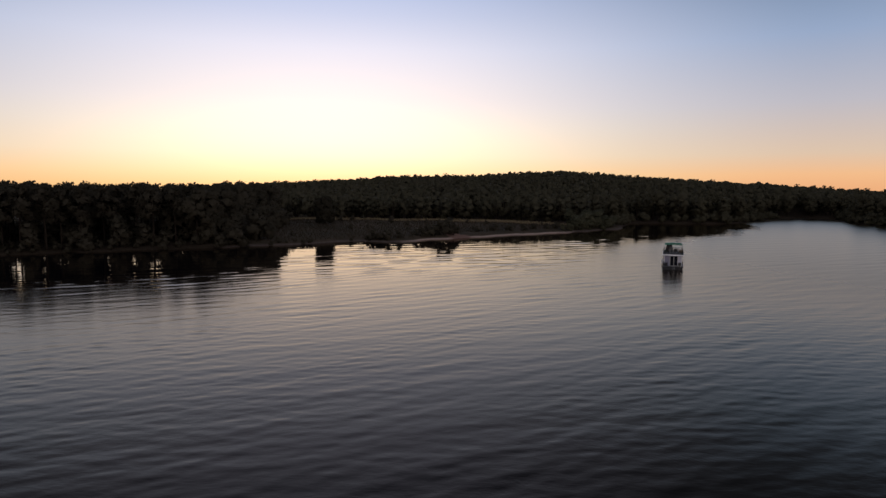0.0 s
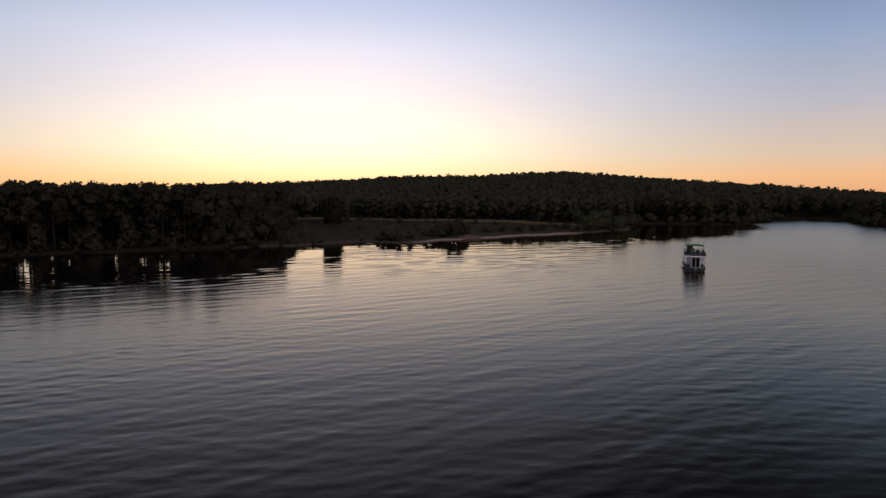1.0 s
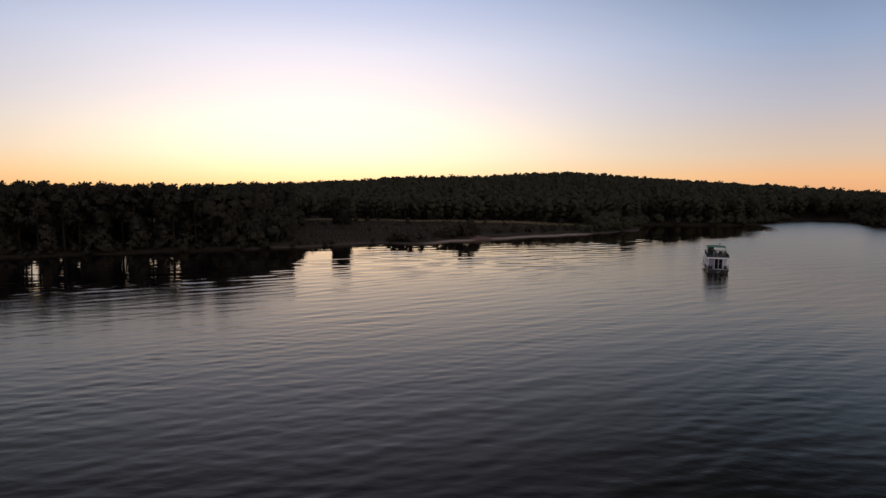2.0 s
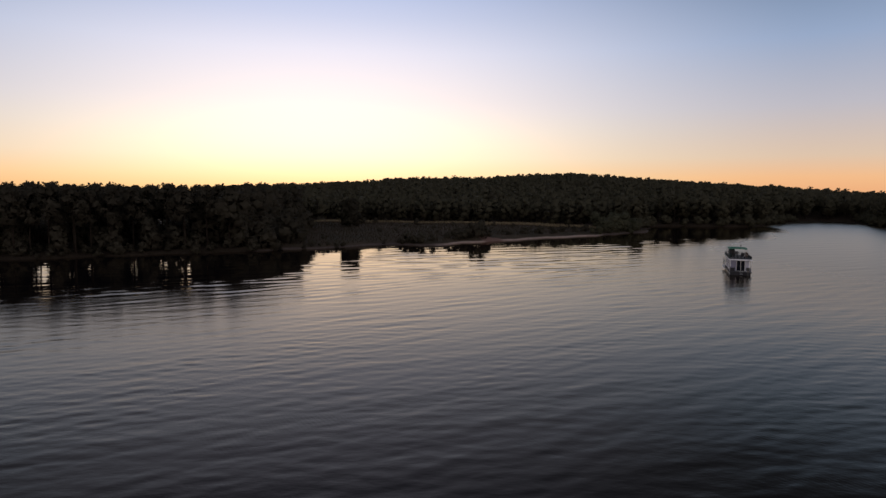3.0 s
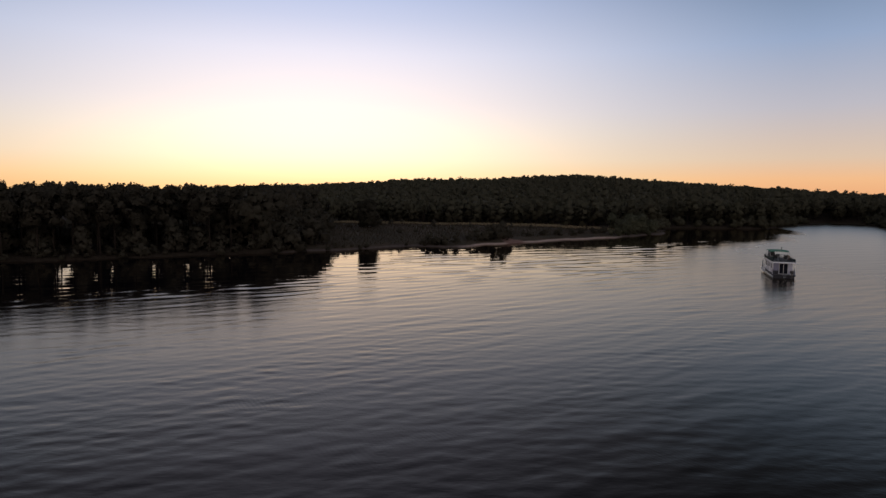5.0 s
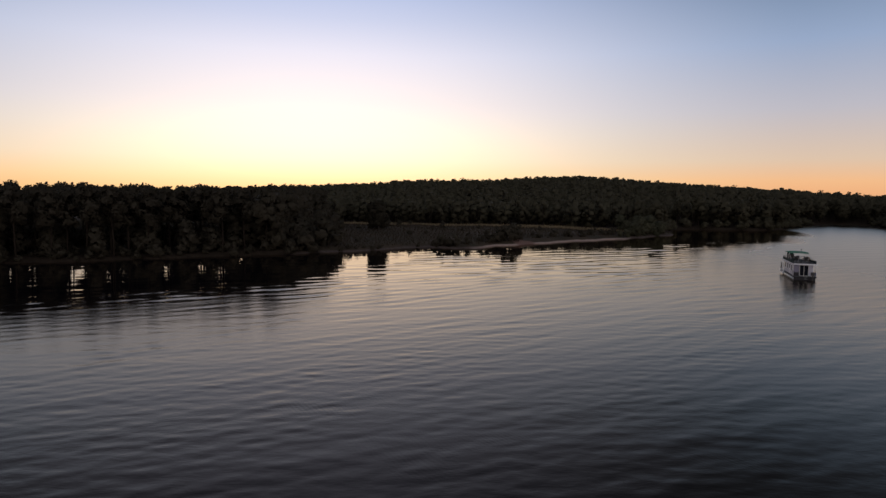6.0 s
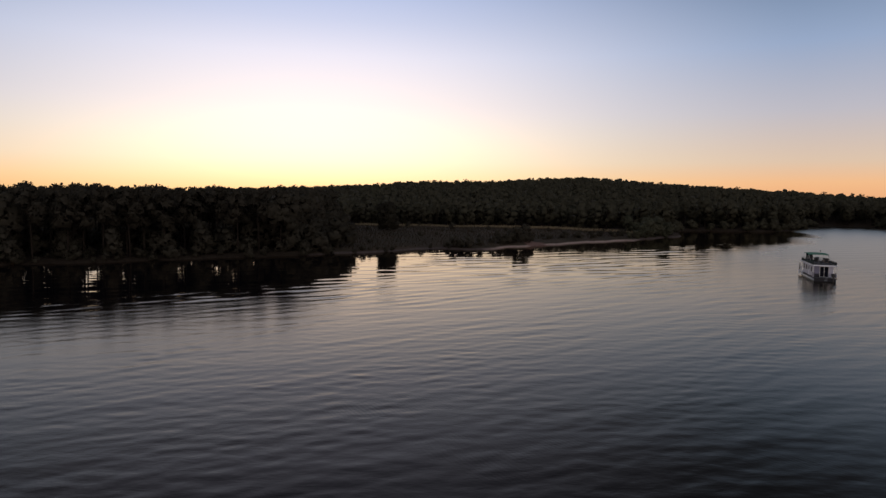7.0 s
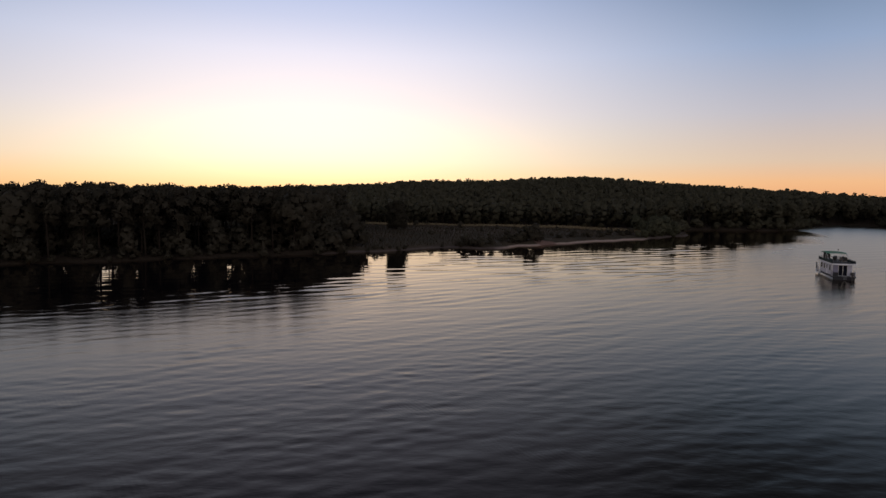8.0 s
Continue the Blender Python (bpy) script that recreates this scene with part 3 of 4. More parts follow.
def forest(name, label, seed, places, kinds, material, leaves, size):
    """Far trees that nobody could count, as one mesh: boles and leaf sprays."""
    rng = np.random.default_rng(seed)
    models = []
    for k, (kind, h, w) in enumerate(kinds):
        leaf, face, _ = shape(seed * 10 + k, kind, h, w, leaves, size, 4)
        bole = tube([(0, 0, -0.4), (0, 0, h * 0.5), (0, 0, h * 0.85)], [0.02 * h, 0.013 * h, 0.003 * h], 4)
        corners = np.array(bole[0])
        models.append((leaf.reshape(-1, 3), corners, [f for f in bole[1] if len(f) == 4][:8], face.reshape(-1, 3), corners * [1, 1, 0] / np.linalg.norm(corners[:, :2], axis=1)[:, None]))
    verts, faces, ways, slots, base = [], [], [], [], 0
    x, y = places
    z = land(x, y)
    for px, py, pz in zip(x, y, z):
        lv, bv, bf, ln, bn = models[int(rng.integers(len(models)))]
        a, s = rng.uniform(0, 2 * math.pi), rng.uniform(0.9, 1.1)
        c, d = math.cos(a) * s, math.sin(a) * s
        turn = np.array([[c, -d, 0], [d, c, 0], [0, 0, s * rng.uniform(0.94, 1.06)]])
        for v, n in ((lv, ln), (bv, bn)):
            verts.append(v @ turn.T + [px, py, pz])
            ways.append(n @ turn.T / s)
        faces.append(np.arange(len(lv)).reshape(-1, 4) + base)
        faces.append(np.array(bf) + base + len(lv))
        slots += [np.zeros(len(lv) // 4), np.ones(len(bf))]
        base += len(lv) + len(bv)
    verts, faces = np.concatenate(verts), np.concatenate(faces)
    me = bpy.data.meshes.new(name)
    me.vertices.add(len(verts))
    me.vertices.foreach_set("co", verts.ravel())
    me.loops.add(faces.size)
    me.loops.foreach_set("vertex_index", faces.ravel().astype(np.int32))
    me.polygons.add(len(faces))
    me.polygons.foreach_set("loop_start", np.arange(0, faces.size, 4, dtype=np.int32))
    me.update(calc_edges=True)
    facing(me, np.concatenate(ways))
    me.materials.append(material)
    me.materials.append(BARK)
    me.polygons.foreach_set("material_index", np.concatenate(slots).astype(np.int32))
    return tagged(new(name, me), label, "forest", kind="stuff")


rng = np.random.default_rng(7)

# the wooded hill behind the meadow, and the woods behind the trees on the bank
HILL_KINDS = [("round", 8.8, 3.0), ("round", 8.2, 2.8), ("round", 9.3, 3.1), ("oak", 9.2, 3.1), ("oak", 8.6, 2.9), ("pine", 9.8, 2.5)]
hill = strewn(rng, -190, 400, 214, 512, 5.2, lambda x, y, s: (s > 16) & ((y > 248 + 4 * np.sin(x * 0.11)) | (x > 66)) & (x > -0.36 * y - 12) & (x < 0.78 * y + 12))
forest("hill_forest", "dense dark forest of small broadleaf and pine trees covering the hill", 3, hill, HILL_KINDS, LEAF_HAZED, 38, 0.74)
BACK_KINDS = [("oak", 7.6, 3.0), ("oak", 6.8, 2.8), ("pine", 8.2, 2.2)]
behind = strewn(rng, -420, -62, 200, 430, 9.0, lambda x, y, s: (s > 215) & (x < -110 - 0.38 * (y - 200)))
forest("back_woods", "dark mixed woods behind the trees on the bank", 4, behind, BACK_KINDS, LEAF_OAK, 70, 0.9)


# bearing and width of the gaps in the woods, set to fit the camera's view
VIEW_GAPS = [(-0.726, 0.011), (-0.684, 0.009), (-0.632, 0.009), (-0.606, 0.006), (-0.571, 0.007), (-0.540, 0.008), (-0.479, 0.007), (-0.457, 0.007), (-0.420, 0.007), (-0.379, 0.009), (-0.338, 0.010)]


def view_gap(x, y, beside):
    """Whether a place lies in one of the narrow gaps that fan out from the middle of the camera's path, or within so
    many metres of one.
    """
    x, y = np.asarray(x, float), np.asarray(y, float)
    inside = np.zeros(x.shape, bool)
    for bearing, wide in VIEW_GAPS:
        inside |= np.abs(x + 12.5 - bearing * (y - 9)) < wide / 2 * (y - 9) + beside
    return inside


# trees on the bank, one by one
oaks = Grove("broadleaf_tree", "dark broadleaf tree on the wooded lake bank", "tree", "trees on the lake bank", "oak",
             [(12.5, 3.7), (11.6, 3.4), (13.0, 4.0), (11.0, 3.3), (12.2, 3.3)], 740, 0.39, LEAF_OAK, 100)
pines = Grove("pine_tree", "dark tall pine with a bare trunk on the lake bank", "tree", "pines on the lake bank", "pine",
              [(13.4, 3.1), (12.6, 2.9), (13.0, 3.3)], 900, 0.33, LEAF_PINE, 200)
far_oaks = Grove("broadleaf_tree", "dusky broadleaf tree along the far side of the inlet", "tree", "trees along the inlet", "oak",
                 [(12.5, 3.7), (11.0, 3.4), (13.2, 4.0), (12.0, 3.2)], 420, 0.46, LEAF_HAZED, 600)
far_pines = Grove("pine_tree", "dusky pine along the far side of the inlet", "tree", "pines along the inlet", "pine",
                  [(14.0, 2.6), (12.8, 2.4)], 380, 0.44, LEAF_HAZED, 700)
shrubs = Grove("shrub", "low dark shrub at the edge of the lake", "shrub", "shrubs along the shore", "bush",
               [(2.6, 1.6), (3.6, 2.0), (1.9, 1.4)], 260, 0.34, LEAF_OAK, 300)
far_shrubs = Grove("shrub", "dusky shrub along the far side of the inlet", "shrub", "shrubs along the inlet", "bush",
                   [(3.2, 2.2), (4.2, 2.6)], 300, 0.36, LEAF_HAZED, 800)
willows = Grove("willow_shrub", "pale green willow shrub on the sandy point", "shrub", "willows on the point", "bush",
                [(4.6, 2.6), (3.6, 2.2), (5.4, 2.8)], 520, 0.34, LEAF_WILLOW, 400)

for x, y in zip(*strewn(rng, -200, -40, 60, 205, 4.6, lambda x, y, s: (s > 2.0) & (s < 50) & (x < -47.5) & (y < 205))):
    deep, by_gap = float(inland(x, y)), bool(view_gap(x, y, 2.1))
    if deep > 40 and view_gap(x, y, 2.8):
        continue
    top = (rng.uniform(11.6, 13.0) if deep < 18 else rng.uniform(12.0, 13.5)) + 0.2 * (x > -95) + 0.2 * (x > -64) + 0.3 * by_gap
    (pines if by_gap or rng.random() < 0.2 else oaks).put(x, y, rng, top=top)
for x, y in zip(*strewn(rng, -190, -52, 110, 235, 5.2, lambda x, y, s: (s > 58) & (s < 74) & ~view_gap(x, y, 3.6))):
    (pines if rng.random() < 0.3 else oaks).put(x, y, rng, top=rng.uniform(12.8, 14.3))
saplings = Grove("young_tree", "dark leafy young tree under the taller trees on the bank", "tree", "young trees on the lake bank", "bush",
                 [(5.4, 1.9), (4.6, 1.8), (6.0, 2.0)], 330, 0.34, LEAF_OAK, 350)
for x, y in zip(*strewn(rng, -130, -46, 74, 165, 2.4, lambda x, y, s: (s > 2.0) & (s < 18) & ~view_gap(x, y, 1.15))):
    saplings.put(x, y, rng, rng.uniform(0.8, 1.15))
low = strewn(rng, -190, -48, 90, 245, 2.9, lambda x, y, s: (((s > 22) & (s < 46) & view_gap(x, y, 3.6)) | ((s > 58) & (s < 64)) | ((s > 86) & (s < 92))) & (x < -49))
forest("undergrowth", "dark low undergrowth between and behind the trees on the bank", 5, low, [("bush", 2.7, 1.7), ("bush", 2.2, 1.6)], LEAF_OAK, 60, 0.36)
edge_trees = Grove("broadleaf_tree", "dark round leafy tree at the end of the woods", "tree", "trees at the end of the woods", "round",
                   [(9.5, 3.5), (8.8, 3.2), (10.0, 3.4)], 1500, 0.36, LEAF_OAK, 900)
for x, y, top in ((-50.5, 166.0, 13.4), (-47.6, 164.0, 11.2), (-48.6, 158.0, 10.4), (-52.5, 172.0, 14.0), (-56.0, 178.0, 14.2), (-60.0, 186.0, 14.4), (-65.4, 189.2, 14.6),
                  (-46.5, 150.0, 8.6), (-45.2, 141.0, 7.4), (-50.0, 138.0, 8.8), (-54.0, 134.0, 9.6), (-48.0, 146.0, 9.0), (-51.0, 152.0, 11.0), (-45.8, 168.0, 9.4),
                  (-45.0, 134.5, 5.6), (-43.8, 139.0, 5.4), (-44.0, 146.0, 6.4), (-44.6, 154.0, 7.2), (-44.8, 160.5, 8.0), (-49.0, 132.5, 7.4)):
    edge_trees.put(x, y, rng, top=top)

# trees along the inlet and the far shore
for x, y in zip(*strewn(rng, 60, 260, 205, 330, 5.4, lambda x, y, s: (s > 2.5) & (s < 15) & (x > 62))):
    (far_pines if rng.random() < 0.25 else far_oaks).put(x, y, rng, rng.uniform(0.72, 0.92))

for x, y in zip(*strewn(rng, 62, 200, 210, 300, 3.4, lambda x, y, s: (s > 0.3) & (s < 5.0) & (x > 64))):
    far_shrubs.put(x, y, rng, rng.uniform(0.6, 1.05))

# the lone tree on the meadow
lone = Grove("lone_tree", "lone dark round-crowned tree standing on the meadow", "tree", "", "round", [(7.8, 3.2)], 4000, 0.32, LEAF_LONE, 503)
lone.put(-32.4, 177.6, np.random.default_rng(1))

# undergrowth along the wooded bank, thick but low where the view-fitted gaps run
for x, y in zip(*strewn(rng, -125, -44, 80, 165, 2.3, lambda x, y, s: (s > 0.2) & (s < 3.5) & ~view_gap(x, y, 1.0))):
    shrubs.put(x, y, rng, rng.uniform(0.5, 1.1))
for x, y in zip(*strewn(rng, -125, -44, 80, 150, 2.6, lambda x, y, s: (s > 0.3) & (s < 6.0) & view_gap(x, y, 1.0))):
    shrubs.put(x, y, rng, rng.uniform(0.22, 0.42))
for x, y in zip(*strewn(rng, -56, -40, 120, 172, 3.0, lambda x, y, s: (s > 0.8) & (s < 40) & (x > -50) & (x + 0.10 * s < -39.2))):
    shrubs.put(x, y, rng, rng.uniform(0.8, 1.6))

# shrubs on the meadow: a thicket behind the clay bank, one on the little headland, and strays
for x, y, k in ((-3.5, 156.6, 0.8), (-1.6, 157.6, 1.0), (0.6, 159.4, 1.0), (2.6, 161.6, 1.1), (-1.0, 161.5, 0.9), (4.6, 164.0, 0.9), (-5.5, 156.0, 0.6), (-13.5, 147.2, 0.8), (-12.0, 147.0, 0.65),
                (-15.0, 148.8, 0.6), (-9.2, 150.0, 0.5), (11.0, 171.0, 0.6), (16.0, 176.0, 0.7), (20.5, 179.0, 0.6), (25.0, 181.5, 0.7), (28.5, 186.0, 0.8), (33.0, 188.0, 0.7), (36.0, 190.0, 0.8)):
    shrubs.put(x, y, rng, k)
for x, y, k in ((-14.4, 189.3, 0.55), (-27.5, 198.6, 0.6), (-24.4, 201.0, 0.5), (-21.3, 186.6, 0.3), (-30.5, 193.6, 0.5), (-9.0, 178.0, 0.35), (1.5, 188.0, 0.3), (9.0, 194.0, 0.4), (-3.0, 170.0, 0.4), (-19.0, 168.0, 0.3)):
    shrubs.put(x, y, rng, k)
for x, y in zip(*strewn(rng, -44, 40, 148, 206, 7.5, lambda x, y, s: (s > 3) & (s < 45) & (np.sin(x * 0.3 + y * 0.21) > 0.35) & ~((x > 1) & (x < 36) & (s < 8)))):
    shrubs.put(x, y, rng, rng.uniform(0.16, 0.34))

# small shrubs with their feet at the water
for x, y in ((-36.0, 134.6), (-34.6, 135.6), (-33.2, 136.8), (-31.6, 137.7), (-30.0, 138.9), (-28.6, 140.0), (-17.0, 148.6), (-16.2, 147.8), (-20.5, 147.8)):
    shrubs.put(x, y + 0.5, rng, rng.uniform(0.28, 0.42))

# willows on the point
for x, y, k in ((40.0, 188.5, 0.55), (43.5, 192.5, 0.7), (46.0, 197.0, 0.95), (48.5, 199.0, 1.0), (51.0, 201.5, 0.95), (54.5, 203.5, 0.7), (56.5, 206.5, 0.55), (50.0, 206.0, 1.05), (45.0, 203.0, 0.9), (58.5, 210.0, 0.55),
                (60.5, 215.0, 0.6), (37.5, 188.0, 0.45), (47.2, 195.2, 0.5), (53.0, 200.8, 0.45), (43.5, 207.0, 0.85), (63.0, 222.0, 0.7), (54.0, 210.0, 0.9)):
    willows.put(x, y, rng, k)


def tufts(name, label, seed, places, tall, material):
    """Grass that nobody could count: blades in tufts, as one mesh."""
    rng = np.random.default_rng(seed)
    x, y = places
    z = land(x, y)
    n, blades = len(x), 5
    a = rng.uniform(0, 2 * math.pi, (n, blades))
    h = tall * rng.uniform(0.5, 1.2, (n, blades))
    out = rng.uniform(0.1, 0.5, (n, blades)) * h
    c, d = np.cos(a), np.sin(a)
    w = 0.07
    base = np.stack([x, y, z - 0.03], -1)[:, None]
    p0 = base + np.stack([-d * w, c * w, 0 * c], -1)
    p1 = base + np.stack([d * w, -c * w, 0 * c], -1)
    p2 = base + np.stack([c * out, d * out, h], -1)
    verts = np.stack([p0, p1, p2], 2).reshape(-1, 3)
    me = bpy.data.meshes.new(name)
    me.from_pydata(verts.tolist(), [], np.arange(len(verts)).reshape(-1, 3).tolist())
    me.materials.append(material)
    return tagged(new(name, me), label, "grass", kind="stuff")


tufts("meadow_grass", "dry tawny grass on the meadow by the lake", 9,
      strewn(rng, -58, 64, 134, 210, 0.85, lambda x, y, s: (s > 1.4) & ~((x > 1) & (x < 38) & (s < 4.5)) & ~(np.hypot(x - 6.5, (y - 160.5) * 1.2) < 4.2)), 0.45, GRASS)


# Dry grass along the crest; the light it catches is put into its colour.
LIT_STRAW = foliage("straw_grass", (0.22, 0.17, 0.10), (0.36, 0.28, 0.17))
tufts("straw_grass", "tall straw grass, paled as lit, along the crest of the meadow", 10,
      strewn(rng, -64, 44, 198, 208, 0.6, lambda x, y, s: (s > 4) & (y < 205 + 2 * np.sin(x * 0.11))), 0.7, LIT_STRAW)


# ---------------------------------------------------------------- houseboat
def bar(size, at=(0, 0, 0), bevel=0.0):
    """A box in a bmesh of its own, with softened edges."""
    bm = bmesh.new()
    bmesh.ops.create_cube(bm, size=1.0, matrix=Matrix.Translation(at) @ Matrix.Diagonal((*size, 1)))
    if bevel:
        bmesh.ops.bevel(bm, geom=bm.edges[:], offset=bevel, segments=2, profile=0.6, affect="EDGES")
    return bm


def part(name, bm, material, parent, label=""):
    me = bpy.data.meshes.new(name)
    bm.to_mesh(me)
    bm.free()
    me.materials.append(material)
    o = new(name, me)
    o.parent = parent
    return tagged(o, label)


def rod(points, radius, sides=8):
    """A round bar along a line of points, in a bmesh of its own."""
    verts, faces = tube(points, [radius] * len(points), sides)
    bm = bmesh.new()
    vs = [bm.verts.new(v) for v in verts]
    for f in faces:
        bm.faces.new([vs[i] for i in f])
    bm.faces.new([vs[i] for i in reversed(range(sides))])
    bmesh.ops.recalc_face_normals(bm, faces=bm.faces[:])
    return bm


def spun(profile, at, along="y", sides=16):
    """A round body from (distance along the axis, radius) pairs, in a bmesh of its own."""
    bm = bmesh.new()
    rings = []
    for d, r in profile:
        ring = []
        for j in range(sides):
            w = 2 * math.pi * j / sides
            u, v = r * math.cos(w), r * math.sin(w)
            ring.append(bm.verts.new(Vector(at) + Vector({"x": (d, u, v), "y": (u, d, v), "z": (u, v, d)}[along])))
        rings.append(ring)
    for a, b in zip(rings, rings[1:]):
        for j in range(sides):
            bm.faces.new((a[j], a[(j + 1) % sides], b[(j + 1) % sides], b[j]))
    bm.faces.new(rings[0])
    bm.faces.new(rings[-1])
    bmesh.ops.recalc_face_normals(bm, faces=bm.faces[:])
    return bm


def vaulted(wide, long, at, rise, thick, steps=10):
    """A canvas stretched over bows: a shallow vault across x with drooping ends, in a bmesh of its own."""
    bm = bmesh.new()
    grid = []
    for level in (0.0, -thick):
        rows = []
        for i in range(steps + 1):
            v = i / steps * 2 - 1
            rows.append([bm.verts.new((at[0] + (j / steps - 0.5) * wide, at[1] + v * long / 2,
                                       at[2] + level + rise * (1 - (j / steps * 2 - 1) ** 2) - 0.16 * abs(v) ** 5 + 0.02 * math.sin(v * 9))) for j in range(steps + 1)])
        grid.append(rows)
    for k, rows in enumerate(grid):
        for i in range(steps):
            for j in range(steps):
                f = (rows[i][j], rows[i][j + 1], rows[i + 1][j + 1], rows[i + 1][j])
                bm.faces.new(f if k == 0 else f[::-1])
    edge = [(0, j) for j in range(steps)] + [(i, steps) for i in range(steps)] + [(steps, j) for j in range(steps, 0, -1)] + [(i, 0) for i in range(steps, 0, -1)]
    for (a, b), (c, d) in zip(edge, edge[1:] + edge[:1]):
        bm.faces.new((grid[0][a][b], grid[1][a][b], grid[1][c][d], grid[0][c][d]))
    bmesh.ops.recalc_face_normals(bm, faces=bm.faces[:])
    return bm


def boat_window(top, x, y, z, wide, high):
    """A window in a side wall: a pale frame, a dark pane set back in it and a glazing bar."""
    side = 1 if x > 0 else -1
    frame_bm = bmesh.new()
    for w, h, dy, dz in ((wide, 0.06, 0, high / 2 - 0.03), (wide, 0.06, 0, 0.03 - high / 2), (0.06, high - 0.12, wide / 2 - 0.03, 0), (0.06, high - 0.12, 0.03 - wide / 2, 0)):
        bmesh.ops.create_cube(frame_bm, size=1.0, matrix=Matrix.Translation((x + side * 0.02, y + dy, z + dz)) @ Matrix.Diagonal((0.06, w, h, 1)))
    win = part("window", frame_bm, WHITE, top, "dark tinted cabin window in a white frame")
    part("pane", bar((0.02, wide - 0.12, high - 0.12), (x + side * 0.012, y, z)), GLASS, win)
    part("glazing_bar", bar((0.04, 0.03, high - 0.12), (x + side * 0.024, y, z)), ALU, win)
    return win


def houseboat(where):
    """A pontoon houseboat; +y is its bow, its waterline is at z = 0."""
    top = new("houseboat")
    tagged(top, "white pontoon houseboat with green canopy lying on the lake", "boat")
    for x in (-0.98, 0.98):
        p = part("pontoon", spun([(-4.8, 0.20), (-4.75, 0.33), (3.9, 0.34), (4.5, 0.27), (4.95, 0.10), (5.05, 0.02)], (x, 0, 0.14)), ALU, top, "dull aluminium pontoon")
        p.data.polygons.foreach_set("use_smooth", [True] * len(p.data.polygons))
    part("deck", bar((2.9, 9.9, 0.12), (0, 0.05, 0.52), 0.03), DECK, top, "dark carpeted deck")
    for x in (-1.46, 1.46):
        part("rub_rail", bar((0.05, 9.9, 0.16), (x, 0.05, 0.52), 0.015), RAIL, top)
    for y in (-4.93, 5.03):
        part("rub_rail", bar((2.96, 0.05, 0.16), (0, y, 0.52), 0.015), RAIL, top)

    # cabin: side walls, end walls left and right of the door openings, corner posts
    for x in (-1.23, 1.23):
        part("wall", bar((0.05, 7.0, 2.0), (x, 0.0, 1.58), 0.01), LAVENDER_SHADE, top, "white cabin wall with lavender shade in its colour")
        for y in (-3.5, 3.5):
            part("corner_post", bar((0.08, 0.08, 2.0), (x, y, 1.58), 0.02), WHITE, top)
        part("wainscot", bar((0.03, 6.8, 0.07), (x * 1.03, 0, 0.64), 0.01), RAIL, top)
        for y, w, h, z in ((2.5, 1.4, 1.0, 1.80), (0.75, 1.2, 1.0, 1.80), (-2.5, 1.1, 1.0, 1.80)):
            boat_window(top, x + (0.025 if x > 0 else -0.025), y, z, w, h)
        door = part("side_door", bar((0.04, 0.68, 1.78), (x * 1.022, -0.75, 1.49), 0.01), WHITE, top)
        part("pane", bar((0.02, 0.42, 0.66), (x * 1.042, -0.75, 1.9)), GLASS, door)
        part("handle", bar((0.05, 0.03, 0.14), (x * 1.05, -0.50, 1.45), 0.008), ALU, door)
    for y in (-3.48, 3.48):
        for x, w in ((-0.84, 0.76), (0.96, 0.52)):
            part("wall", bar((w, 0.05, 2.0), (x, y, 1.58), 0.01), BLUE_SHADE if x < 0 else LAVENDER_SHADE, top)
        part("wall", bar((1.16, 0.05, 0.16), (0.12, y, 2.50), 0.008), WHITE, top)
        out = -0.02 if y < 0 else 0.02
        frame_bm = bmesh.new()
        for w, h, dx, z in ((1.16, 0.06, 0.12, 2.39), (1.16, 0.06, 0.12, 0.61), (0.06, 1.72, -0.43, 1.5), (0.06, 1.72, 0.67, 1.5), (0.05, 1.72, 0.12, 1.5)):
            bmesh.ops.create_cube(frame_bm, size=1.0, matrix=Matrix.Translation((dx, y + out, z)) @ Matrix.Diagonal((w, 0.05, h, 1)))
        door = part("sliding_door", frame_bm, ALU, top, "dark sliding glass door in an aluminium frame")
        for x in (-0.155, 0.395):
            part("pane", bar((0.49, 0.02, 1.72), (x, y + out * 0.3, 1.5)), GLASS, door)
        part("handle", bar((0.03, 0.05, 0.2), (0.17, y + out * 2.2, 1.5), 0.008), ALU, door)

    # roof, which is the upper deck's floor, with a white fascia
    part("roof", bar((2.94, 8.6, 0.10), (0, -0.25, 2.63), 0.02), DECK, top, "upper deck floor over the cabin")
    for x in (-1.5, 1.5):
        part("fascia", bar((0.06, 8.72, 0.20), (x, -0.25, 2.62), 0.02), WHITE, top)
    for y in (-4.58, 4.08):
        part("fascia", bar((2.94, 0.06, 0.20), (0, y, 2.62), 0.02), WHITE, top)
    for x in (-1.38, 1.38):
        for y in (-4.45, 3.95):
            part("roof_post", rod([(x, y, 0.58), (x, y, 2.58)], 0.03), ALU, top)

    # railing of the upper deck with canvas between its posts
    for x in (-1.42, 1.42):
        for y in (-4.45, -2.75, -1.05, 0.65, 2.35, 3.95):
            part("rail_post", rod([(x, y, 2.68), (x, y, 3.22)], 0.02), RAIL, top)
        part("top_rail", rod([(x, -4.45, 3.22), (x, 3.95, 3.22)], 0.03), WOOD if x > 0 else RAIL, top)
        for y, w in ((-3.6, 1.64), (-1.9, 1.64), (-0.2, 1.64), (1.5, 1.64), (3.15, 1.54)):
            part("rail_canvas", bar((0.02, w, 0.40), (x, y, 2.93), 0.006), DARK_GREEN, top)
    for y in (-4.45, 3.95):
        for x in (-0.47, 0.47):
            part("rail_post", rod([(x, y, 2.68), (x, y, 3.22)], 0.02), RAIL, top)
        part("top_rail", rod([(-1.42, y, 3.22), (1.42, y, 3.22)], 0.03), RAIL, top)
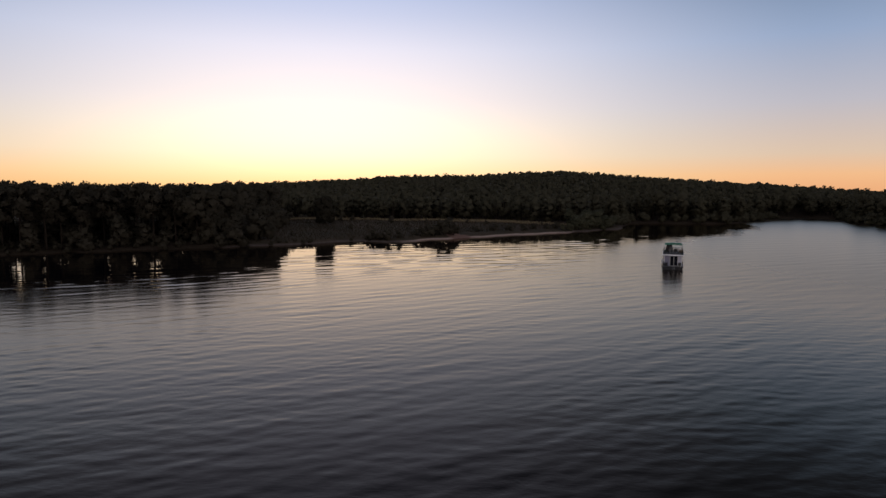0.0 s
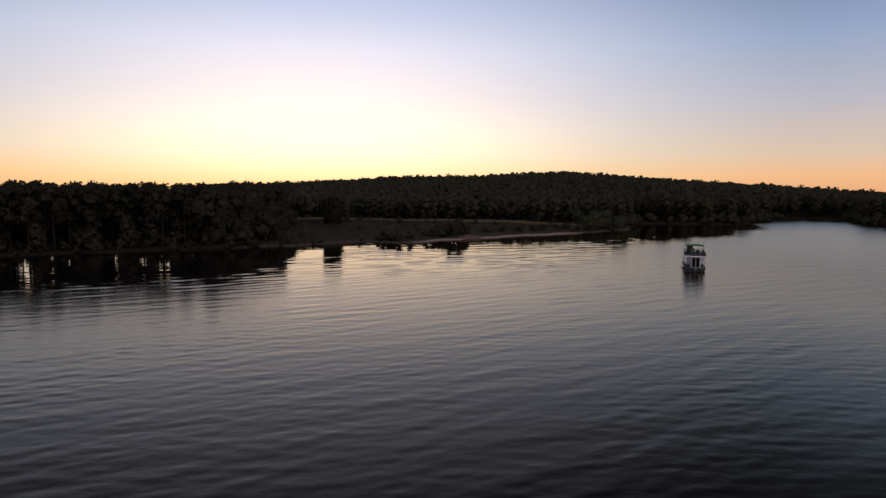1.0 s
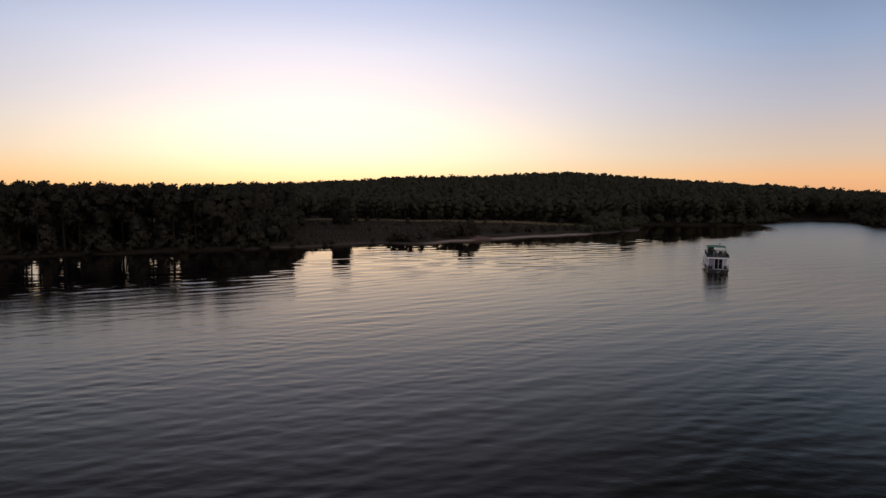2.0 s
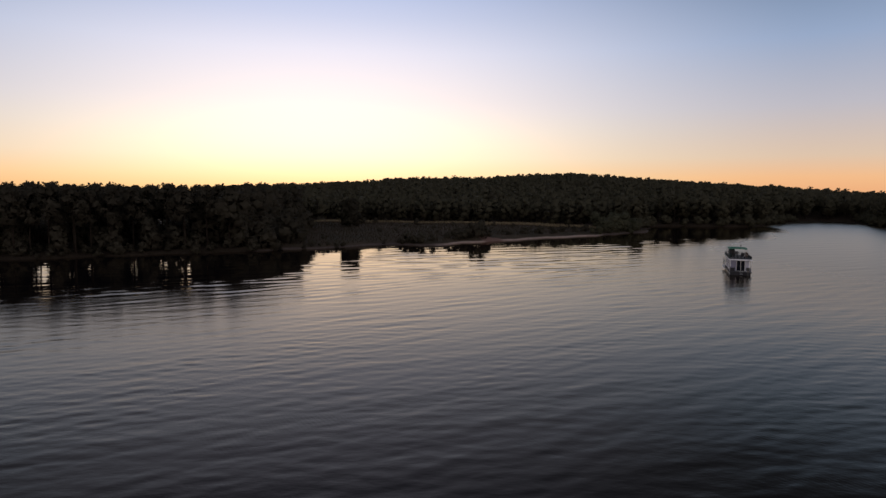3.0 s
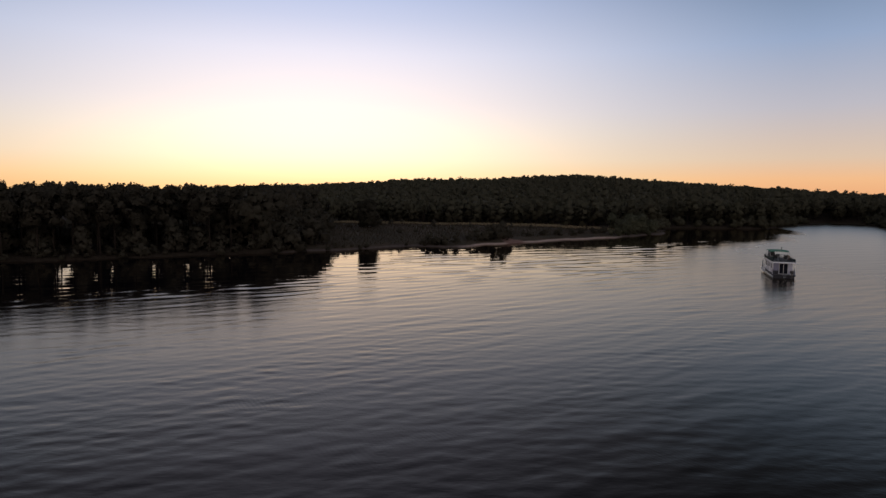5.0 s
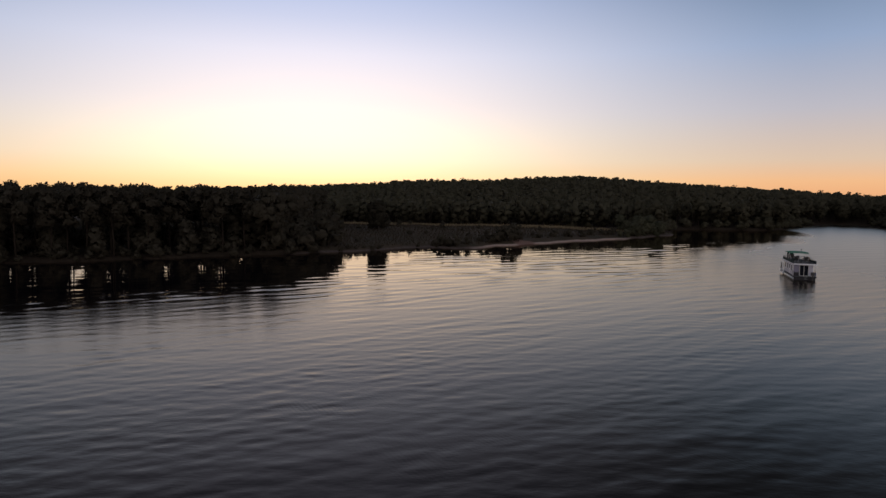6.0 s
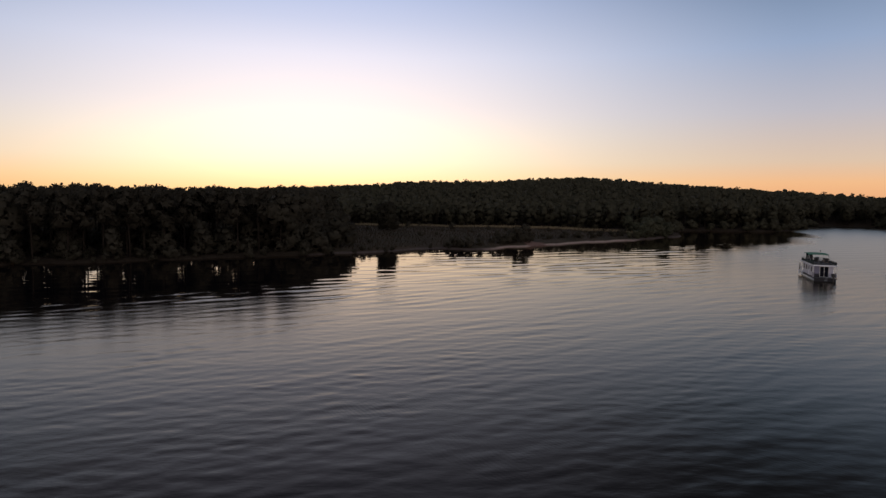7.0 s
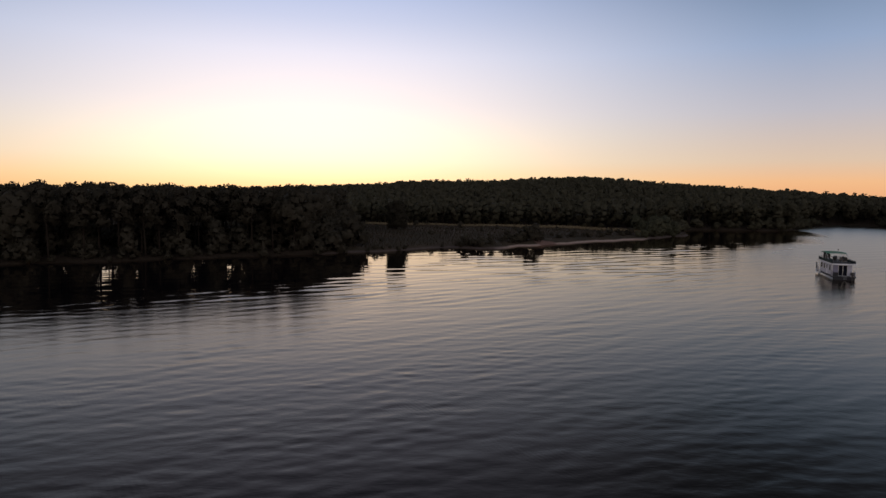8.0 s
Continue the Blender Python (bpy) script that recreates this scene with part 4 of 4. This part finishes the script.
        for z in (2.86, 3.04):
            part("mid_rail", rod([(-1.42, y, z), (1.42, y, z)], 0.018), RAIL, top)

    # canopy on its bows
    part("canopy", vaulted(2.6, 3.3, (0, 1.55, 4.20), 0.08, 0.035), GREEN, top, "green canvas canopy")
    for y in (0.1, 1.55, 3.0):
        part("canopy_bow", rod([(-1.34, y, 2.7), (-1.32, y, 3.9), (-1.22, y, 4.14), (0, y, 4.22), (1.22, y, 4.14), (1.32, y, 3.9), (1.34, y, 2.7)], 0.022), ALU, top)
    for x in (-1.24, 1.24):
        part("canopy_stay", rod([(x, 0.1, 4.1), (x * 1.10, -1.9, 3.24)], 0.022), ALU, top)
    part("light_pole", rod([(0.5, 1.4, 4.3), (0.5, 1.4, 4.58)], 0.02), RAIL, top)
    part("light_lens", spun([(0, 0.05), (0.03, 0.08), (0.12, 0.08), (0.17, 0.03)], (0.5, 1.4, 4.56), "z", 10), RUBBER, top)

    # steering stand, bench and locker on the upper deck
    console = part("steering_stand", bar((0.9, 0.45, 0.95), (-0.6, 3.0, 3.16), 0.05), RAIL, top)
    part("windscreen", bar((0.85, 0.03, 0.45), (-0.6, 3.16, 3.82), 0.01), GLASS, console)
    part("wheel", spun([(-0.02, 0.20), (0.0, 0.22), (0.02, 0.20)], (-0.6, 2.72, 3.5)), RUBBER, console)
    seat = part("helm_seat", bar((0.55, 0.5, 0.16), (-0.6, 2.2, 3.2), 0.05), RUBBER, top)
    part("seat_back", bar((0.55, 0.12, 0.55), (-0.6, 1.95, 3.5), 0.05), RUBBER, seat)
    part("seat_pedestal", rod([(-0.6, 2.2, 2.68), (-0.6, 2.2, 3.14)], 0.05), ALU, seat)
    bench = part("bench", bar((0.55, 2.0, 0.42), (1.05, 0.6, 2.9), 0.05), WOOD, top)
    part("bench_back", bar((0.12, 2.0, 0.4), (1.3, 0.6, 3.25), 0.04), WOOD, bench)
    part("locker", bar((0.6, 0.8, 0.5), (-0.95, -0.4, 2.93), 0.05), DARK_GREEN, top)

    # stern deck: railing, ladder and outboard engine
    for x in (-1.38, -0.75):
        part("stern_rail_post", rod([(x, -4.85, 0.58), (x, -4.85, 1.42)], 0.02), RAIL, top)
    part("stern_rail", rod([(-1.38, -3.6, 1.42), (-1.38, -4.85, 1.42), (-0.75, -4.85, 1.42)], 0.025), RAIL, top)
    part("stern_panel", bar((0.6, 0.025, 0.62), (-1.06, -4.85, 0.98), 0.008), RAIL, top)
    part("stern_panel", bar((0.025, 1.2, 0.62), (-1.38, -4.22, 0.98), 0.008), BLUE_SHADE, top)
    part("stern_panel", bar((0.025, 1.2, 0.62), (1.38, -4.22, 0.98), 0.008), BLUE_SHADE, top)
    part("stern_rail", rod([(1.38, -3.6, 1.42), (1.38, -4.85, 1.42)], 0.025), RAIL, top)
    for x in (-0.1, 0.3):
        part("ladder_rail", rod([(x, -4.75, 0.1), (x, -4.72, 0.8)], 0.02), ALU, top)
    for z in (0.2, 0.42, 0.64):
        part("ladder_step", rod([(-0.1, -4.96, z), (0.3, -4.96, z)], 0.018), ALU, top)
    engine = part("outboard_engine", bar((0.42, 0.62, 0.55), (0.95, -5.0, 1.12), 0.12), RUBBER, top, "black outboard engine")
    part("engine_leg", bar((0.16, 0.26, 1.1), (0.95, -5.05, 0.35), 0.04), RUBBER, engine)
    part("engine_bracket", bar((0.3, 0.3, 0.3), (0.95, -4.8, 0.72), 0.04), ALU, engine)

    # bow: railing with white panels on both sides
    for x in (-1.38, 1.38):
        part("bow_panel", bar((0.03, 0.95, 0.72), (x, 4.45, 0.98), 0.01), WHITE, top)
        part("bow_rail", rod([(x, 3.6, 1.42), (x, 4.95, 1.42)], 0.025), ALU, top)
        for y in (3.95, 4.92):
            part("bow_rail_post", rod([(x, y, 0.58), (x, y, 1.42)], 0.02), ALU, top)
    part("bow_rail", rod([(-1.38, 4.95, 1.42), (1.38, 4.95, 1.42)], 0.025), ALU, top)
    for x in (-0.46, 0.46):
        part("bow_rail_post", rod([(x, 4.95, 0.58), (x, 4.95, 1.42)], 0.02), ALU, top)
    for y in (4.2, 2.0):
        part("fender", spun([(-0.35, 0.03), (-0.3, 0.12), (0.25, 0.12), (0.32, 0.03)], (-1.6, y, 0.62), "z", 12), WHITE, top, "white rubber fender")
    # swim ladder stowed upright by the bow
    ladder = part("swim_ladder", bar((0.06, 0.42, 0.08), (-1.50, 4.75, 1.98), 0.02), RAIL, top, "dark swim ladder stowed upright")
    for y in (4.56, 4.94):
        part("ladder_rail", rod([(-1.50, y, 0.75), (-1.50, y, 1.98)], 0.03), RAIL, ladder)
    for z in (0.95, 1.2, 1.45, 1.7):
        part("ladder_step", bar((0.08, 0.40, 0.09), (-1.50, 4.75, z), 0.015), RAIL, ladder)
    # boards that close the gap between deck and water at the ends
    part("hull_skirt", bar((2.7, 0.05, 0.5), (0, -4.8, 0.24), 0.01), RAIL, top)
    part("hull_skirt", bar((2.7, 0.05, 0.5), (0, 3.8, 0.24), 0.01), RAIL, top)
    top.matrix_basis = where @ Matrix.Diagonal((1.02, 0.96, 0.87, 1))
    return top


def deck_chair(where):
    """A folding chair; it faces -y and stands at z = 0."""
    top = new("deck_chair")
    tagged(top, "dark folding chair on the upper deck of the houseboat", "chair", "chairs on the upper deck")
    part("seat", bar((0.5, 0.46, 0.04), (0, 0, 0.42), 0.015), RUBBER, top)
    back_bm = bar((0.5, 0.04, 0.5), (0, 0, 0.25), 0.015)
    bmesh.ops.transform(back_bm, matrix=pose(0, 0.24, 0.44, -14), verts=back_bm.verts[:])
    part("backrest", back_bm, RUBBER, top)
    for x in (-0.25, 0.25):
        part("leg", rod([(x, -0.24, 0.0), (x, 0.2, 0.62)], 0.014, 6), ALU, top)
        part("leg", rod([(x, 0.24, 0.0), (x, -0.2, 0.62)], 0.014, 6), ALU, top)
        part("armrest", bar((0.05, 0.44, 0.03), (x, 0, 0.63), 0.01), WOOD, top)
    top.matrix_basis = where
    return top


AFLOAT = pose(38.2, 100.8, 0, 0, 0, -20.6)
houseboat(AFLOAT)
chair = deck_chair(AFLOAT @ pose(-0.75, -2.6, 2.335, 0, 0, 150))
for x, y, turn in ((0.2, -3.2, 200), (0.75, -1.7, 95), (-0.2, -1.2, 20)):
    copy_thing(chair, AFLOAT @ pose(x, y, 2.335, 0, 0, turn))
